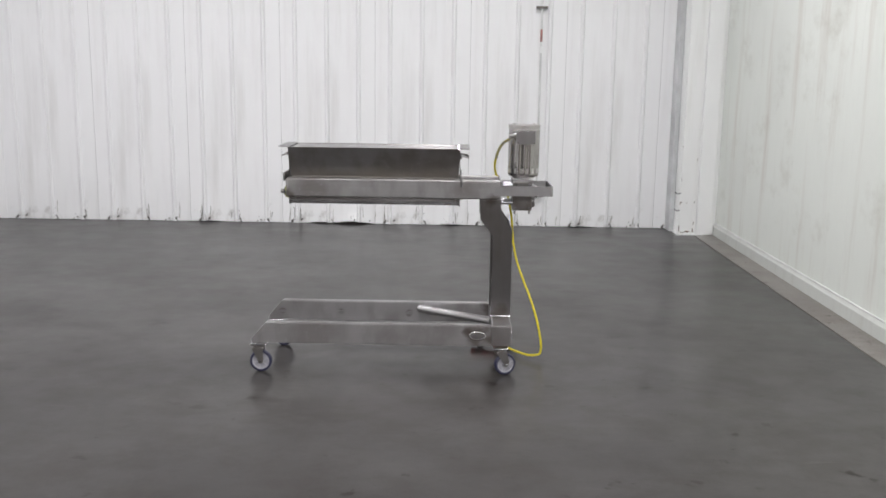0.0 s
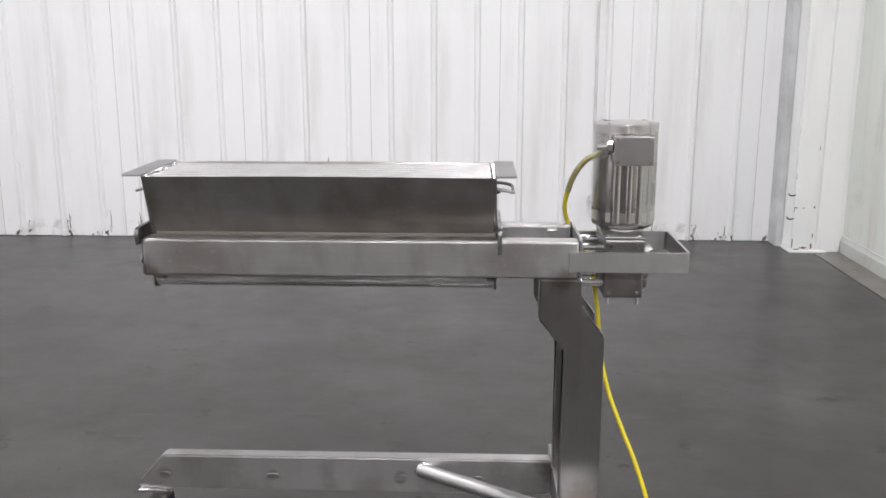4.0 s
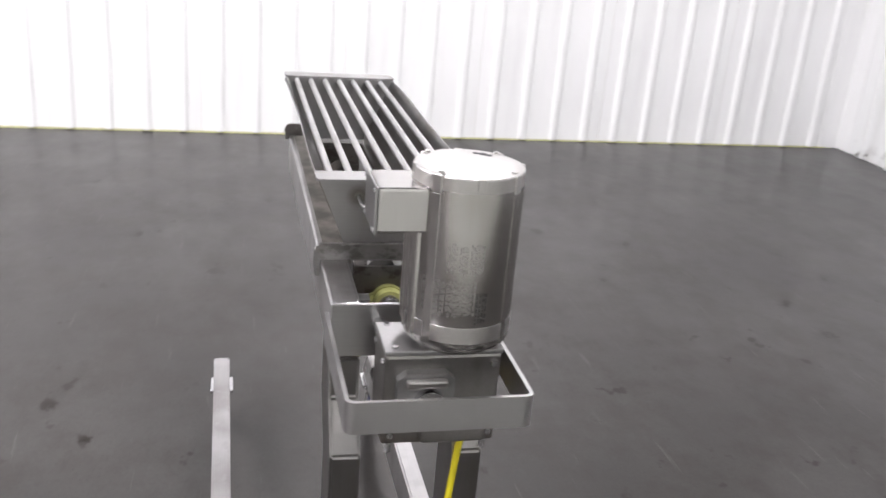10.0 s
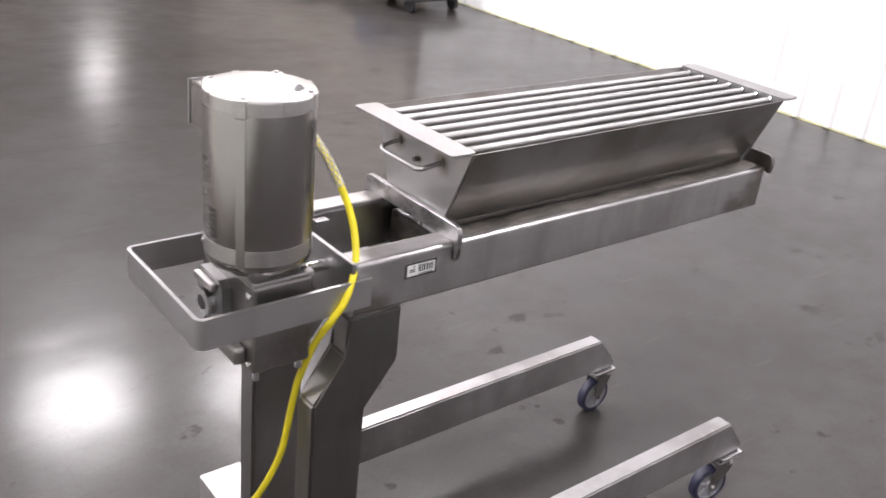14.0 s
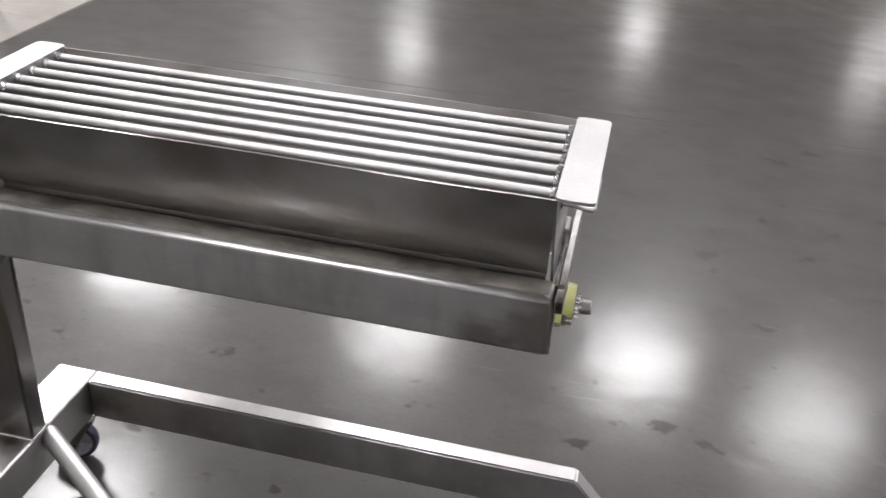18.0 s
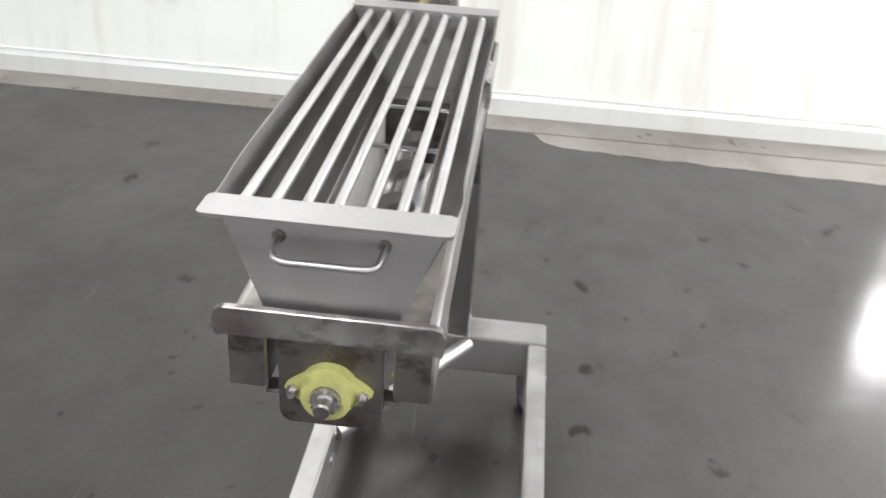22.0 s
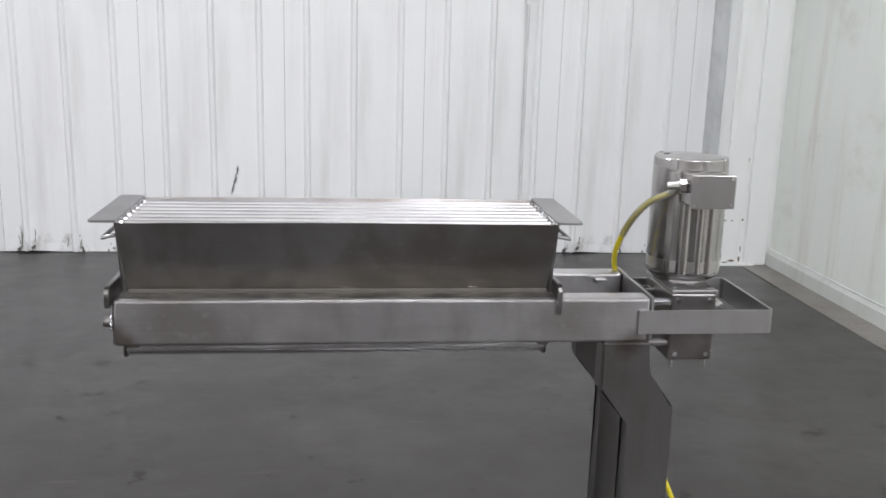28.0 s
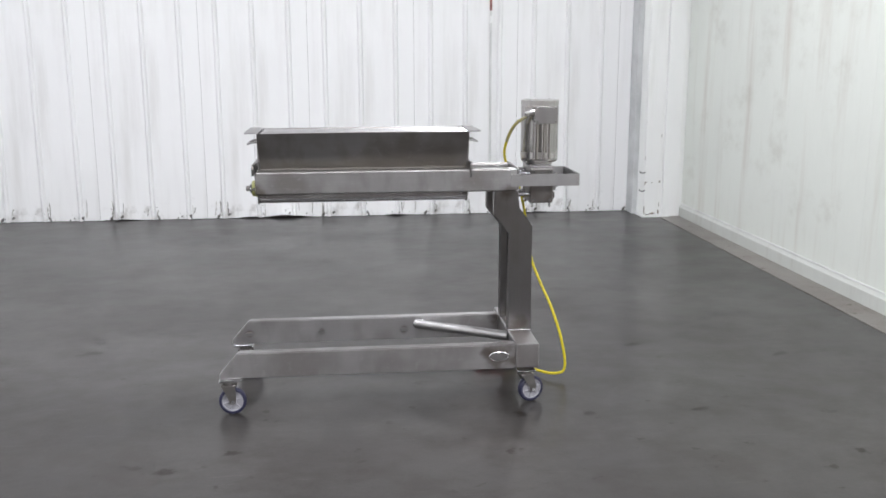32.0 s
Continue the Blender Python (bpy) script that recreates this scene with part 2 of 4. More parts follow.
def painted_metal(name, base, streak, marks, blotch=None):
    """White painted sheet with vertical grime streaks, and dark scuffs low down where carts have run against it."""
    m, n, l, p = material(name)
    run = clouds(n, l, coords(n, l, (5.5, 5.5, 0.45)), 1.0, 5.0, 0.62)
    fine = clouds(n, l, coords(n, l, (70, 70, 9)), 1.0, 3.0)
    patch = clouds(n, l, coords(n, l, (1.3, 1.3, 0.8)), 1.0, 3.0)
    tone = mix(n, l, ramp(n, l, run, 0.47, 0.76), base, streak)
    tone = mix(n, l, ramp(n, l, patch, 0.45, 0.75, (0, 0, 0), (0.5, 0.5, 0.5)), tone, tuple(v * 0.9 for v in base))
    tone = mix(n, l, 0.08, tone, fine, "OVERLAY")
    if blotch:
        smudge = clouds(n, l, coords(n, l, (1.1, 1.1, 1.5)), 1.0, 6.0, 0.68)
        tone = mix(n, l, ramp(n, l, smudge, 0.54, 0.78, (0, 0, 0), (0.75, 0.75, 0.75)), tone, blotch)
    if marks:
        chips = clouds(n, l, coords(n, l, (15, 15, 13)), 1.0, 4.0, 0.6)
        low = n.new("ShaderNodeSeparateXYZ")
        c = n.new("ShaderNodeTexCoord")
        l.new(c.outputs["Object"], low.inputs[0])
        band = n.new("ShaderNodeMapRange")
        l.new(low.outputs[2], band.inputs[0])
        band.inputs[1].default_value, band.inputs[2].default_value, band.inputs[3].default_value, band.inputs[4].default_value = 0.02, marks, 0.21, 0.0
        add = n.new("ShaderNodeMath")
        l.new(chips, add.inputs[0])
        l.new(band.outputs[0], add.inputs[1])
        grime = clouds(n, l, coords(n, l, (7, 7, 5)), 1.0, 5.0, 0.65)
        soft = n.new("ShaderNodeMath")
        l.new(grime, soft.inputs[0])
        l.new(band.outputs[0], soft.inputs[1])
        tone = mix(n, l, ramp(n, l, soft.outputs[0], 0.66, 0.90, (0, 0, 0), (0.6, 0.6, 0.6)), tone, (0.36, 0.345, 0.33))
        tone = mix(n, l, ramp(n, l, add.outputs[0], 0.80, 0.84), tone, (0.09, 0.085, 0.08))
    l.new(tone, p.inputs["Base Color"])
    p.inputs["Roughness"].default_value = 0.42
    bump(n, l, p, patch, 0.25, 0.02)
    return m


WHITE_SHEET = painted_metal("white_wall_sheet", (0.85, 0.85, 0.86), (0.74, 0.735, 0.735), 0.34)
WHITE_SHEET_CLEAN = painted_metal("white_wall_sheet_clean", (0.87, 0.865, 0.875), (0.80, 0.795, 0.805), 0)
WHITE_PANEL = painted_metal("white_cold_room_panel", (0.745, 0.77, 0.725), (0.605, 0.588, 0.535), 0, (0.50, 0.495, 0.435))
BASE_TRIM = painted_metal("base_trim_paint", (0.55, 0.565, 0.54), (0.47, 0.47, 0.44), 0)
WHITE_TRIM = painted_metal("white_trim", (0.85, 0.855, 0.85), (0.72, 0.72, 0.70), 0)
PALE_TRIM = plain("pale_grey_trim", (0.66, 0.665, 0.66), 0.45, scale=4)
GREY_TRIM = plain("grey_trim", (0.57, 0.58, 0.585), 0.5, scale=4)


def concrete(name, dark, light, rough, gloss, level, haze):
    """Sealed, trowelled concrete: faint clouds, sparse dark drips, scuffs, and small pits in loose groups where the sealer is gone."""
    m, n, l, p = material(name)
    big = clouds(n, l, coords(n, l, (0.55, 0.55, 0.55)), 1.0, 6.0, 0.62)
    mid = clouds(n, l, coords(n, l, (2.6, 3.2, 3)), 1.0, 5.0, 0.6)
    tone = mix(n, l, ramp(n, l, big, 0.30, 0.70), dark, light)
    tone = mix(n, l, ramp(n, l, mid, 0.40, 0.68, (0, 0, 0), (0.55, 0.55, 0.55)), tone, tuple(v * k for v, k in zip(dark, (0.70, 0.62, 0.56))))
    group = clouds(n, l, coords(n, l, (0.9, 1.1, 1)), 1.0, 3.0, 0.6)
    drips = clouds(n, l, coords(n, l, (5.5, 7.0, 7)), 1.0, 3.0, 0.6)
    spot = n.new("ShaderNodeMath")
    spot.operation = "MULTIPLY"
    l.new(ramp(n, l, drips, 0.635, 0.69), spot.inputs[0])
    l.new(ramp(n, l, group, 0.41, 0.53, (0.2, 0.2, 0.2), (0.95, 0.95, 0.95)), spot.inputs[1])
    tone = mix(n, l, spot.outputs[0], tone, tuple(v * k for v, k in zip(dark, (0.40, 0.32, 0.27))))
    scuff = clouds(n, l, coords(n, l, (2.2, 26, 10)), 1.0, 3.0, 0.6)
    tone = mix(n, l, ramp(n, l, scuff, 0.64, 0.74, (0, 0, 0), (0.45, 0.45, 0.45)), tone, tuple(v * 1.7 for v in light))
    grit = clouds(n, l, coords(n, l, (70, 70, 70)), 1.0, 5.0, 0.75)
    tone = mix(n, l, 0.25, tone, grit, "OVERLAY")
    flecks = clouds(n, l, coords(n, l, (42, 58, 50)), 1.0, 4.0, 0.65)
    pits = n.new("ShaderNodeMath")
    pits.operation = "MULTIPLY"
    l.new(ramp(n, l, flecks, 0.58, 0.63), pits.inputs[0])
    l.new(ramp(n, l, mid, 0.44, 0.56, (0.5, 0.5, 0.5), (1, 1, 1)), pits.inputs[1])
    tone = mix(n, l, mix(n, l, 0.7, pits.outputs[0], (0, 0, 0)), tone, tuple(v * 0.45 for v in dark))
    worn = n.new("ShaderNodeMath")
    worn.operation, worn.inputs[1].default_value, worn.inputs[2].default_value = "MULTIPLY_ADD", -0.8 * level, level
    l.new(pits.outputs[0], worn.inputs[0])
    thin = n.new("ShaderNodeMath")             # the sealer is thicker in some broad patches than in others
    thin.operation = "MULTIPLY"
    l.new(worn.outputs[0], thin.inputs[0])
    l.new(ramp(n, l, mix(n, l, 0.5, group, mid), 0.40, 0.60, (0.55, 0.55, 0.55), (1.0, 1.0, 1.0)), thin.inputs[1])
    dull = n.new("ShaderNodeMath")             # dried drips take the gloss away
    dull.operation, dull.inputs[1].default_value, dull.inputs[2].default_value = "MULTIPLY_ADD", -0.7, 1.0
    l.new(spot.outputs[0], dull.inputs[0])
    sealer = n.new("ShaderNodeMath")
    sealer.operation = "MULTIPLY"
    l.new(thin.outputs[0], sealer.inputs[0])
    l.new(dull.outputs[0], sealer.inputs[1])
    l.new(sealer.outputs[0], p.inputs["Coat Weight"])
    p.inputs["Coat IOR"].default_value = 1.5
    l.new(tone, p.inputs["Base Color"])
    for socket, source, way in (("Roughness", mid, rough), ("Coat Roughness", mix(n, l, 0.5, grit, mid), gloss)):
        r = n.new("ShaderNodeMapRange")
        l.new(source, r.inputs[0])
        r.inputs[1].default_value, r.inputs[2].default_value, r.inputs[3].default_value, r.inputs[4].default_value = 0.3, 0.7, *way
        l.new(r.outputs[0], p.inputs[socket])
    p.inputs["Specular IOR Level"].default_value, p.inputs["IOR"].default_value = haze, 1.5
    b = n.new("ShaderNodeBump")
    b.inputs["Strength"].default_value, b.inputs["Distance"].default_value = 0.1, 0.0007
    l.new(grit, b.inputs["Height"])
    sway = n.new("ShaderNodeBump")             # the trowelled surface is not quite level
    sway.inputs["Strength"].default_value, sway.inputs["Distance"].default_value = 0.4, 0.004
    l.new(clouds(n, l, coords(n, l, (5, 6, 5)), 1.0, 3.0, 0.5), sway.inputs["Height"])
    l.new(sway.outputs[0], b.inputs["Normal"])
    l.new(b.outputs[0], p.inputs["Normal"])
    l.new(b.outputs[0], p.inputs["Coat Normal"])
    return m


FLOOR = concrete("dark_sealed_concrete", (0.0325, 0.0300, 0.0288), (0.0435, 0.0405, 0.0390), (0.36, 0.46), (0.115, 0.235), 0.55, 0.12)
SLAB = concrete("pale_bare_concrete", (0.145, 0.132, 0.120), (0.225, 0.208, 0.192), (0.4, 0.5), (0.28, 0.38), 0.45, 0.3)
JOINT = plain("joint_filler", (0.025, 0.023, 0.022), 0.8)


# ---------------------------------------------------------------- mesh tools
def mesh_of(name, bm, mat, sharp=16):
    bmesh.ops.recalc_face_normals(bm, faces=bm.faces)
    bm.normal_update()
    for f in bm.faces:                        # broad faces stay flat, bevels and round sides are smooth
        beside = [g.calc_area() for e in f.edges if len(e.link_faces) == 2 and e.calc_face_angle(0) < radians(sharp) for g in e.link_faces if g is not f]
        f.smooth = not beside or f.calc_area() < 4 * max(beside)
    round_faces = [f.smooth for f in bm.faces]
    me = bpy.data.meshes.new(name)
    bm.to_mesh(me)
    bm.free()
    me.materials.append(mat)
    me.set_sharp_from_angle(angle=radians(sharp))
    for f, smooth in zip(me.polygons, round_faces):
        f.use_smooth = smooth
    return me


LIFT = Vector((0, 0, 0))                      # added to every part while the cart is built


def part(name, bm, mat, parent=None, label="", sharp=16):
    bmesh.ops.translate(bm, verts=bm.verts, vec=LIFT)
    ob = new(name, mesh_of(name, bm, mat, sharp))
    if parent:
        ob.parent = parent
    return tagged(ob, label)


def root(name, label, category, at=(0, 0, 0), **more):
    e = new(name)
    e.empty_display_size = 0.1
    e.location = at
    return tagged(e, label, category, **more)


def box(bm, x0, x1, y0, y1, z0, z1, bevel=0.0, segs=2):
    made = bmesh.ops.create_cube(bm, size=1.0, matrix=Matrix.Translation(((x0 + x1) / 2, (y0 + y1) / 2, (z0 + z1) / 2)) @ Matrix.Diagonal((x1 - x0, y1 - y0, z1 - z0, 1)))
    if bevel:
        edges = list({e for v in made["verts"] for e in v.link_edges})
        bmesh.ops.bevel(bm, geom=edges, offset=bevel, segments=segs, profile=0.5, affect="EDGES")
    return bm


def cyl(bm, a, b, r, segs=24, r2=None):
    a, b = Vector(a), Vector(b)
    turn = (b - a).to_track_quat("Z", "Y").to_matrix().to_4x4()
    bmesh.ops.create_cone(bm, cap_ends=True, segments=segs, radius1=r, radius2=r if r2 is None else r2, depth=(b - a).length,
                          matrix=Matrix.Translation((a + b) / 2) @ turn)
    return bm


def prism(bm, outline, axis, a, b):
    """A flat outline pushed along an axis from a to b; the outline gives the two other axes in order."""
    def at(p, s):
        return {"x": (s, p[0], p[1]), "y": (p[0], s, p[1]), "z": (p[0], p[1], s)}[axis]
    lo = [bm.verts.new(at(p, a)) for p in outline]
    hi = [bm.verts.new(at(p, b)) for p in outline]
    k = len(outline)
    bm.faces.new(lo)
    bm.faces.new(hi[::-1])
    for i in range(k):
        bm.faces.new((lo[i], hi[i], hi[(i + 1) % k], lo[(i + 1) % k]))
    return bm


def rounded(x0, x1, y0, y1, r, k=5):
    pts = []
    for cx, cy, start in ((x1 - r, y1 - r, 0), (x0 + r, y1 - r, 90), (x0 + r, y0 + r, 180), (x1 - r, y0 + r, 270)):
        for i in range(k + 1):
            a = radians(start + 90 * i / k)
            pts.append((cx + r * math.cos(a), cy + r * math.sin(a)))
    return pts


def smooth_line(points, steps=8):
    pts = [Vector(p) for p in points]
    pts = [pts[0] * 2 - pts[1]] + pts + [pts[-1] * 2 - pts[-2]]
    out = []
    for i in range(1, len(pts) - 2):
        a, b, c, d = pts[i - 1:i + 3]
        for s in range(steps):
            t = s / steps
            out.append(0.5 * (2 * b + (c - a) * t + (2 * a - 5 * b + 4 * c - d) * t * t + (3 * b - a - 3 * c + d) * t ** 3))
    return out + [pts[-2]]


def sweep(bm, line, r, segs=12):
    line = [Vector(p) for p in line]
    rings, side = [], None
    for i, p in enumerate(line):
        way = (line[min(i + 1, len(line) - 1)] - line[max(i - 1, 0)]).normalized()
        if side is None:
            side = way.orthogonal().normalized()
        side = (side - way * side.dot(way)).normalized()
        other = way.cross(side)
        rings.append([bm.verts.new(p + (side * math.cos(2 * math.pi * k / segs) + other * math.sin(2 * math.pi * k / segs)) * r) for k in range(segs)])
    for a, b in zip(rings, rings[1:]):
        for k in range(segs):
            bm.faces.new((a[k], a[(k + 1) % segs], b[(k + 1) % segs], b[k]))
    bm.faces.new(rings[0][::-1])
    bm.faces.new(rings[-1])
    return bm


def turned(bm, cx, cy, profile, segs=48):
    """A profile of (radius, height) turned about an upright axis, closed at both ends."""
    rings = [[bm.verts.new((cx + r * math.cos(2 * math.pi * k / segs), cy + r * math.sin(2 * math.pi * k / segs), z)) for k in range(segs)] for r, z in profile]
    for a, b in zip(rings, rings[1:]):
        for k in range(segs):
            bm.faces.new((a[k], a[(k + 1) % segs], b[(k + 1) % segs], b[k]))
    bm.faces.new(rings[0][::-1])
    bm.faces.new(rings[-1])
    return bm


def B():
    return bmesh.new()


# ---------------------------------------------------------------- the place
WALL_N, WALL_W, WALL_E, END_E = 4.950, -4.810, 3.322, -2.39
TOP = 5.5
SLAB_X, HALL_W, END_W = 3.080, -12.0, -13.0

floor = part("floor", box(B(), HALL_W, SLAB_X, -26.0, WALL_N + 0.2, -0.25, 0.0), FLOOR)
tagged(floor, "dark grey sealed concrete floor with stains and glossy patches", "floor", kind="structure")
slab = part("floor_pale", box(B(), SLAB_X + 0.008, 16.2, -26.0, WALL_N + 0.2, -0.25, 0.004), SLAB)
tagged(slab, "pale bare concrete floor strip beside the panel wall", "floor", kind="structure")
joints = B()
box(joints, SLAB_X, SLAB_X + 0.008, -26, WALL_N, -0.05, -0.004)
part("joint", joints, JOINT, slab)
cuts = B()
for jy in (-3.52, -9.6):
    box(cuts, WALL_W, SLAB_X, jy, jy + 0.006, -0.001, 0.0006)
for jy in (-3.4, -6.2):
    box(cuts, SLAB_X + 0.3, 16, jy, jy + 0.008, 0.002, 0.0046)
box(cuts, 5.6, 5.608, -26, 4, 0.002, 0.0046)
part("saw_cut", cuts, JOINT, floor)


def ribbed_panel(width, pitch, first, height, rows, rib=(0.027, 0.011, 0.024), wave=0.003, seed=0, bend=()):
    """A roll-formed wall sheet in the xz plane facing -y, with trapezoid ribs; bend: (x, reach, pull) places where the foot is knocked out."""
    base, top, depth = rib
    xs = [(0.0, 0.0)]
    x = first
    while x < width - base:
        xs += [(x - base, 0.0), (x - top, -depth), (x + top, -depth), (x + base, 0.0)]
        x += pitch
    xs += [(width, 0.0)]
    fill = []
    for (a, da), (b, db) in zip(xs, xs[1:]):
        k = max(1, int((b - a) / 0.09))
        fill += [(a + (b - a) * i / k, da + (db - da) * i / k) for i in range(k)]
    fill.append(xs[-1])
    bm, grid = B(), []
    for z in rows:
        line = []
        for px, d in fill:
            w = wave * noise.noise(Vector((px * 3 + seed * 7, z * 1.5, seed))) if 0.01 < px < width - 0.01 else 0
            lift = 0.0
            for bx, reach, pull in bend:
                s = max(0.0, 1 - abs(px - bx) / reach) * max(0.0, 1 - z / 0.42)
                w -= pull * s * s
                lift += 0.55 * pull * s * (z < 0.06)
            line.append(bm.verts.new((px, d + w, z + lift)))
        grid.append(line)
    for a, b in zip(grid, grid[1:]):
        for i in range(len(a) - 1):
            bm.faces.new((a[i], a[i + 1], b[i + 1], b[i]))
    return bm


ROWS = [0.004, 0.05, 0.1, 0.16, 0.24, 0.34, 0.5, 0.9, 1.5, 2.4, TOP]
# dark core paints in the shade behind the sheet's bent foot
north = part("wall_north", box(B(), WALL_W - 0.2, WALL_E + 0.3, WALL_N + 0.06, WALL_N + 0.2, 0, TOP), plain("gap_shade_core", (0.11, 0.10, 0.092), 0.9))
tagged(north, "white painted ribbed metal wall, scuffed and dented along its foot", "wall", kind="structure")
PITCH_N = 0.350
for i in range(8):
    x0 = WALL_W + 0.186 + i * 3 * PITCH_N
    wide = min(3 * PITCH_N, 2.865 - x0)
    bends = [(bx - x0, reach, pull) for bx, reach, pull in ((-1.03, 0.10, 0.05), (-0.70, 0.24, 0.065), (0.42, 0.09, 0.03), (-2.3, 0.15, 0.025), (1.9, 0.14, 0.02)) if -0.3 < bx - x0 < wide + 0.3]
    first = (0.092 - x0) % PITCH_N
    if first < 0.05:
        first += PITCH_N
    bm = ribbed_panel(wide - 0.002, PITCH_N, first, TOP, ROWS, seed=i, bend=bends)
    ob = part("panel", bm, WHITE_SHEET, north, sharp=12)
    ob.location = (x0, WALL_N, 0)

west = part("wall_west", box(B(), WALL_W - 0.2, WALL_W - 0.02, END_W, WALL_N + 0.02, 0, TOP), FAR_WALL)
tagged(west, "clean white ribbed metal wall", "wall", kind="structure")
PITCH_W = 0.266
sheet = mesh_of("panel", ribbed_panel(4 * PITCH_W - 0.002, PITCH_W, PITCH_W / 2, TOP, [0.012, 0.3, 1.0, 2.5, TOP], rib=(0.036, 0.016, 0.024), wave=0.002, seed=20), WHITE_SHEET_CLEAN, 12)
# panels end here; the unseen bare wall beyond keeps the floor reflection darker
for i in range(11):
    ob = new("panel", sheet)
    ob.parent = west
    ob.matrix_local = pose(WALL_W, 4.808 - i * 4 * PITCH_W - 4 * PITCH_W, 0, 0, 0, 90)
corner_ob = part("trim_corner_west", prism(B(), [(WALL_W - 0.02, 4.764), (WALL_W + 0.006, 4.764), (WALL_W + 0.012, WALL_N - 0.012), (WALL_W + 0.185, WALL_N - 0.006), (WALL_W + 0.185, WALL_N + 0.02), (WALL_W - 0.02, WALL_N + 0.02)], "z", 0.003, TOP - 0.001), WHITE_SHEET_CLEAN)
tagged(corner_ob, "folded white corner flashing between the ribbed walls", "trim", kind="structure")
foot = part("baseboard_west", box(B(), WALL_W, WALL_W + 0.008, END_W, WALL_N - 0.05, 0.0, 0.009), plain("yellow_sealant", (0.62, 0.61, 0.34), 0.5))
tagged(foot, "thin yellowish sealant line at the foot of the wall", "sealant", kind="structure")

# cold-room panel wall with an outside corner
east = part("wall_east", box(B(), WALL_E + 0.05, WALL_E + 0.2, END_E + 0.02, WALL_N + 0.02, 0.004, TOP), WHITE_PANEL)
tagged(east, "off-white insulated cold-room panel wall with grime streaks", "wall", kind="structure")
PANEL_W = 1.163
for i in range(6):
    y1 = 4.719 - i * PANEL_W
    part("panel", box(B(), WALL_E, WALL_E + 0.05, max(y1 - PANEL_W + 0.0012, END_E), y1, 0.118, TOP, 0.001, 1), WHITE_PANEL, east)
part("end_cap", box(B(), WALL_E, WALL_E + 0.2, END_E - 0.004, END_E - 0.0, 0.14, TOP), WHITE_TRIM, east)
skirt = B()
prism(skirt, [(WALL_E - 0.024, 0.004), (WALL_E + 0.01, 0.004), (WALL_E + 0.01, 0.122), (WALL_E - 0.006, 0.122), (WALL_E - 0.012, 0.110), (WALL_E - 0.022, 0.096)], "y", END_E, 4.717)
skirt_ob = part("baseboard_east", skirt, BASE_TRIM)
tagged(skirt_ob, "white moulded base trim along the panel wall", "baseboard", kind="structure")
strip = part("trim_east", box(B(), WALL_E - 0.008, WALL_E + 0.002, END_E, 4.717, 0.124, 0.136), PALE_TRIM)
tagged(strip, "narrow grey bead above the base trim", "trim", kind="structure")

# column in the corner
column = root("column", "white painted steel column with chipped edges and a base plate", "column", kind="structure")
part("flange", box(B(), 2.92, 3.087, 4.553, 4.573, 0.016, TOP, 0.003), WHITE_TRIM, column)
part("web", box(B(), 3.005, 3.02, 4.573, 4.768, 0.016, TOP), WHITE_TRIM, column)
part("flange", box(B(), 2.92, 3.087, 4.768, 4.788, 0.016, TOP, 0.003), WHITE_TRIM, column)
part("cover_strip", box(B(), 3.088, 3.11, 4.564, 4.728, 0.016, TOP), WHITE_TRIM, column)
part("base_plate", box(B(), 2.895, 3.185, 4.513, 4.808, 0.0, 0.015, 0.003), WHITE_TRIM, column)
part("side_channel", box(B(), 3.111, 3.284, 4.533, 4.718, 0.006, TOP, 0.005), WHITE_TRIM, column, "folded white corner cover")
part("corner_filler", box(B(), 3.285, WALL_E - 0.001, 4.556, 4.716, 0.006, TOP), WHITE_TRIM, column)
for hz in (0.455, 0.270):
    bm = sweep(B(), smooth_line([(2.927, 4.556, hz), (2.9, 4.546, hz - 0.006), (2.877, 4.542, hz), (2.867, 4.542, hz + 0.014)], 5), 0.005)
    part("hook", bm, BLACK, column, "small dark wall hook")
RUST = plain("rusty_chip", (0.16, 0.115, 0.085), 0.7, vary=0.4, scale=60)
chip_rnd = random.Random(31)
for cx, cz, wide, tall in ((2.925, 0.34, 0.012, 0.05), (2.933, 0.355, 0.05, 0.008), (2.995, 0.352, 0.03, 0.006), (3.077, 0.36, 0.018, 0.02), (2.923, 0.60, 0.008, 0.06), (3.081, 0.13, 0.012, 0.05), (2.927, 0.07, 0.014, 0.09),
                           (3.015, 0.035, 0.07, 0.022), (3.075, 0.05, 0.02, 0.05), (2.922, 0.95, 0.007, 0.05), (3.083, 0.82, 0.008, 0.04), (2.965, 0.022, 0.05, 0.014)):
    rim = [(cx + 0.5 * wide * math.cos(a) * chip_rnd.uniform(0.6, 1.1), cz + 0.5 * tall * math.sin(a) * chip_rnd.uniform(0.6, 1.1)) for a in [2 * math.pi * k / 11 for k in range(11)]]
    rim = [(min(max(x, 2.923), 3.084), max(z, 0.018)) for x, z in rim]
    part("paint_chip", prism(B(), rim, "y", 4.552, 4.554), RUST, column)
# grey base holds the shade that falls on this white trim
trim = part("trim_corner", box(B(), 2.865, 2.915, 4.758, WALL_N + 0.02, 0.0, TOP, 0.003), GREY_TRIM)
tagged(trim, "white corner trim beside the column, its shade painted in grey", "trim", kind="structure")
fill_ob = part("wall_corner", box(B(), 3.1, WALL_E + 0.05, 4.72, WALL_N + 0.02, 0.004, TOP), WHITE_PANEL)
tagged(fill_ob, "white closing panel behind the column", "wall", kind="structure")

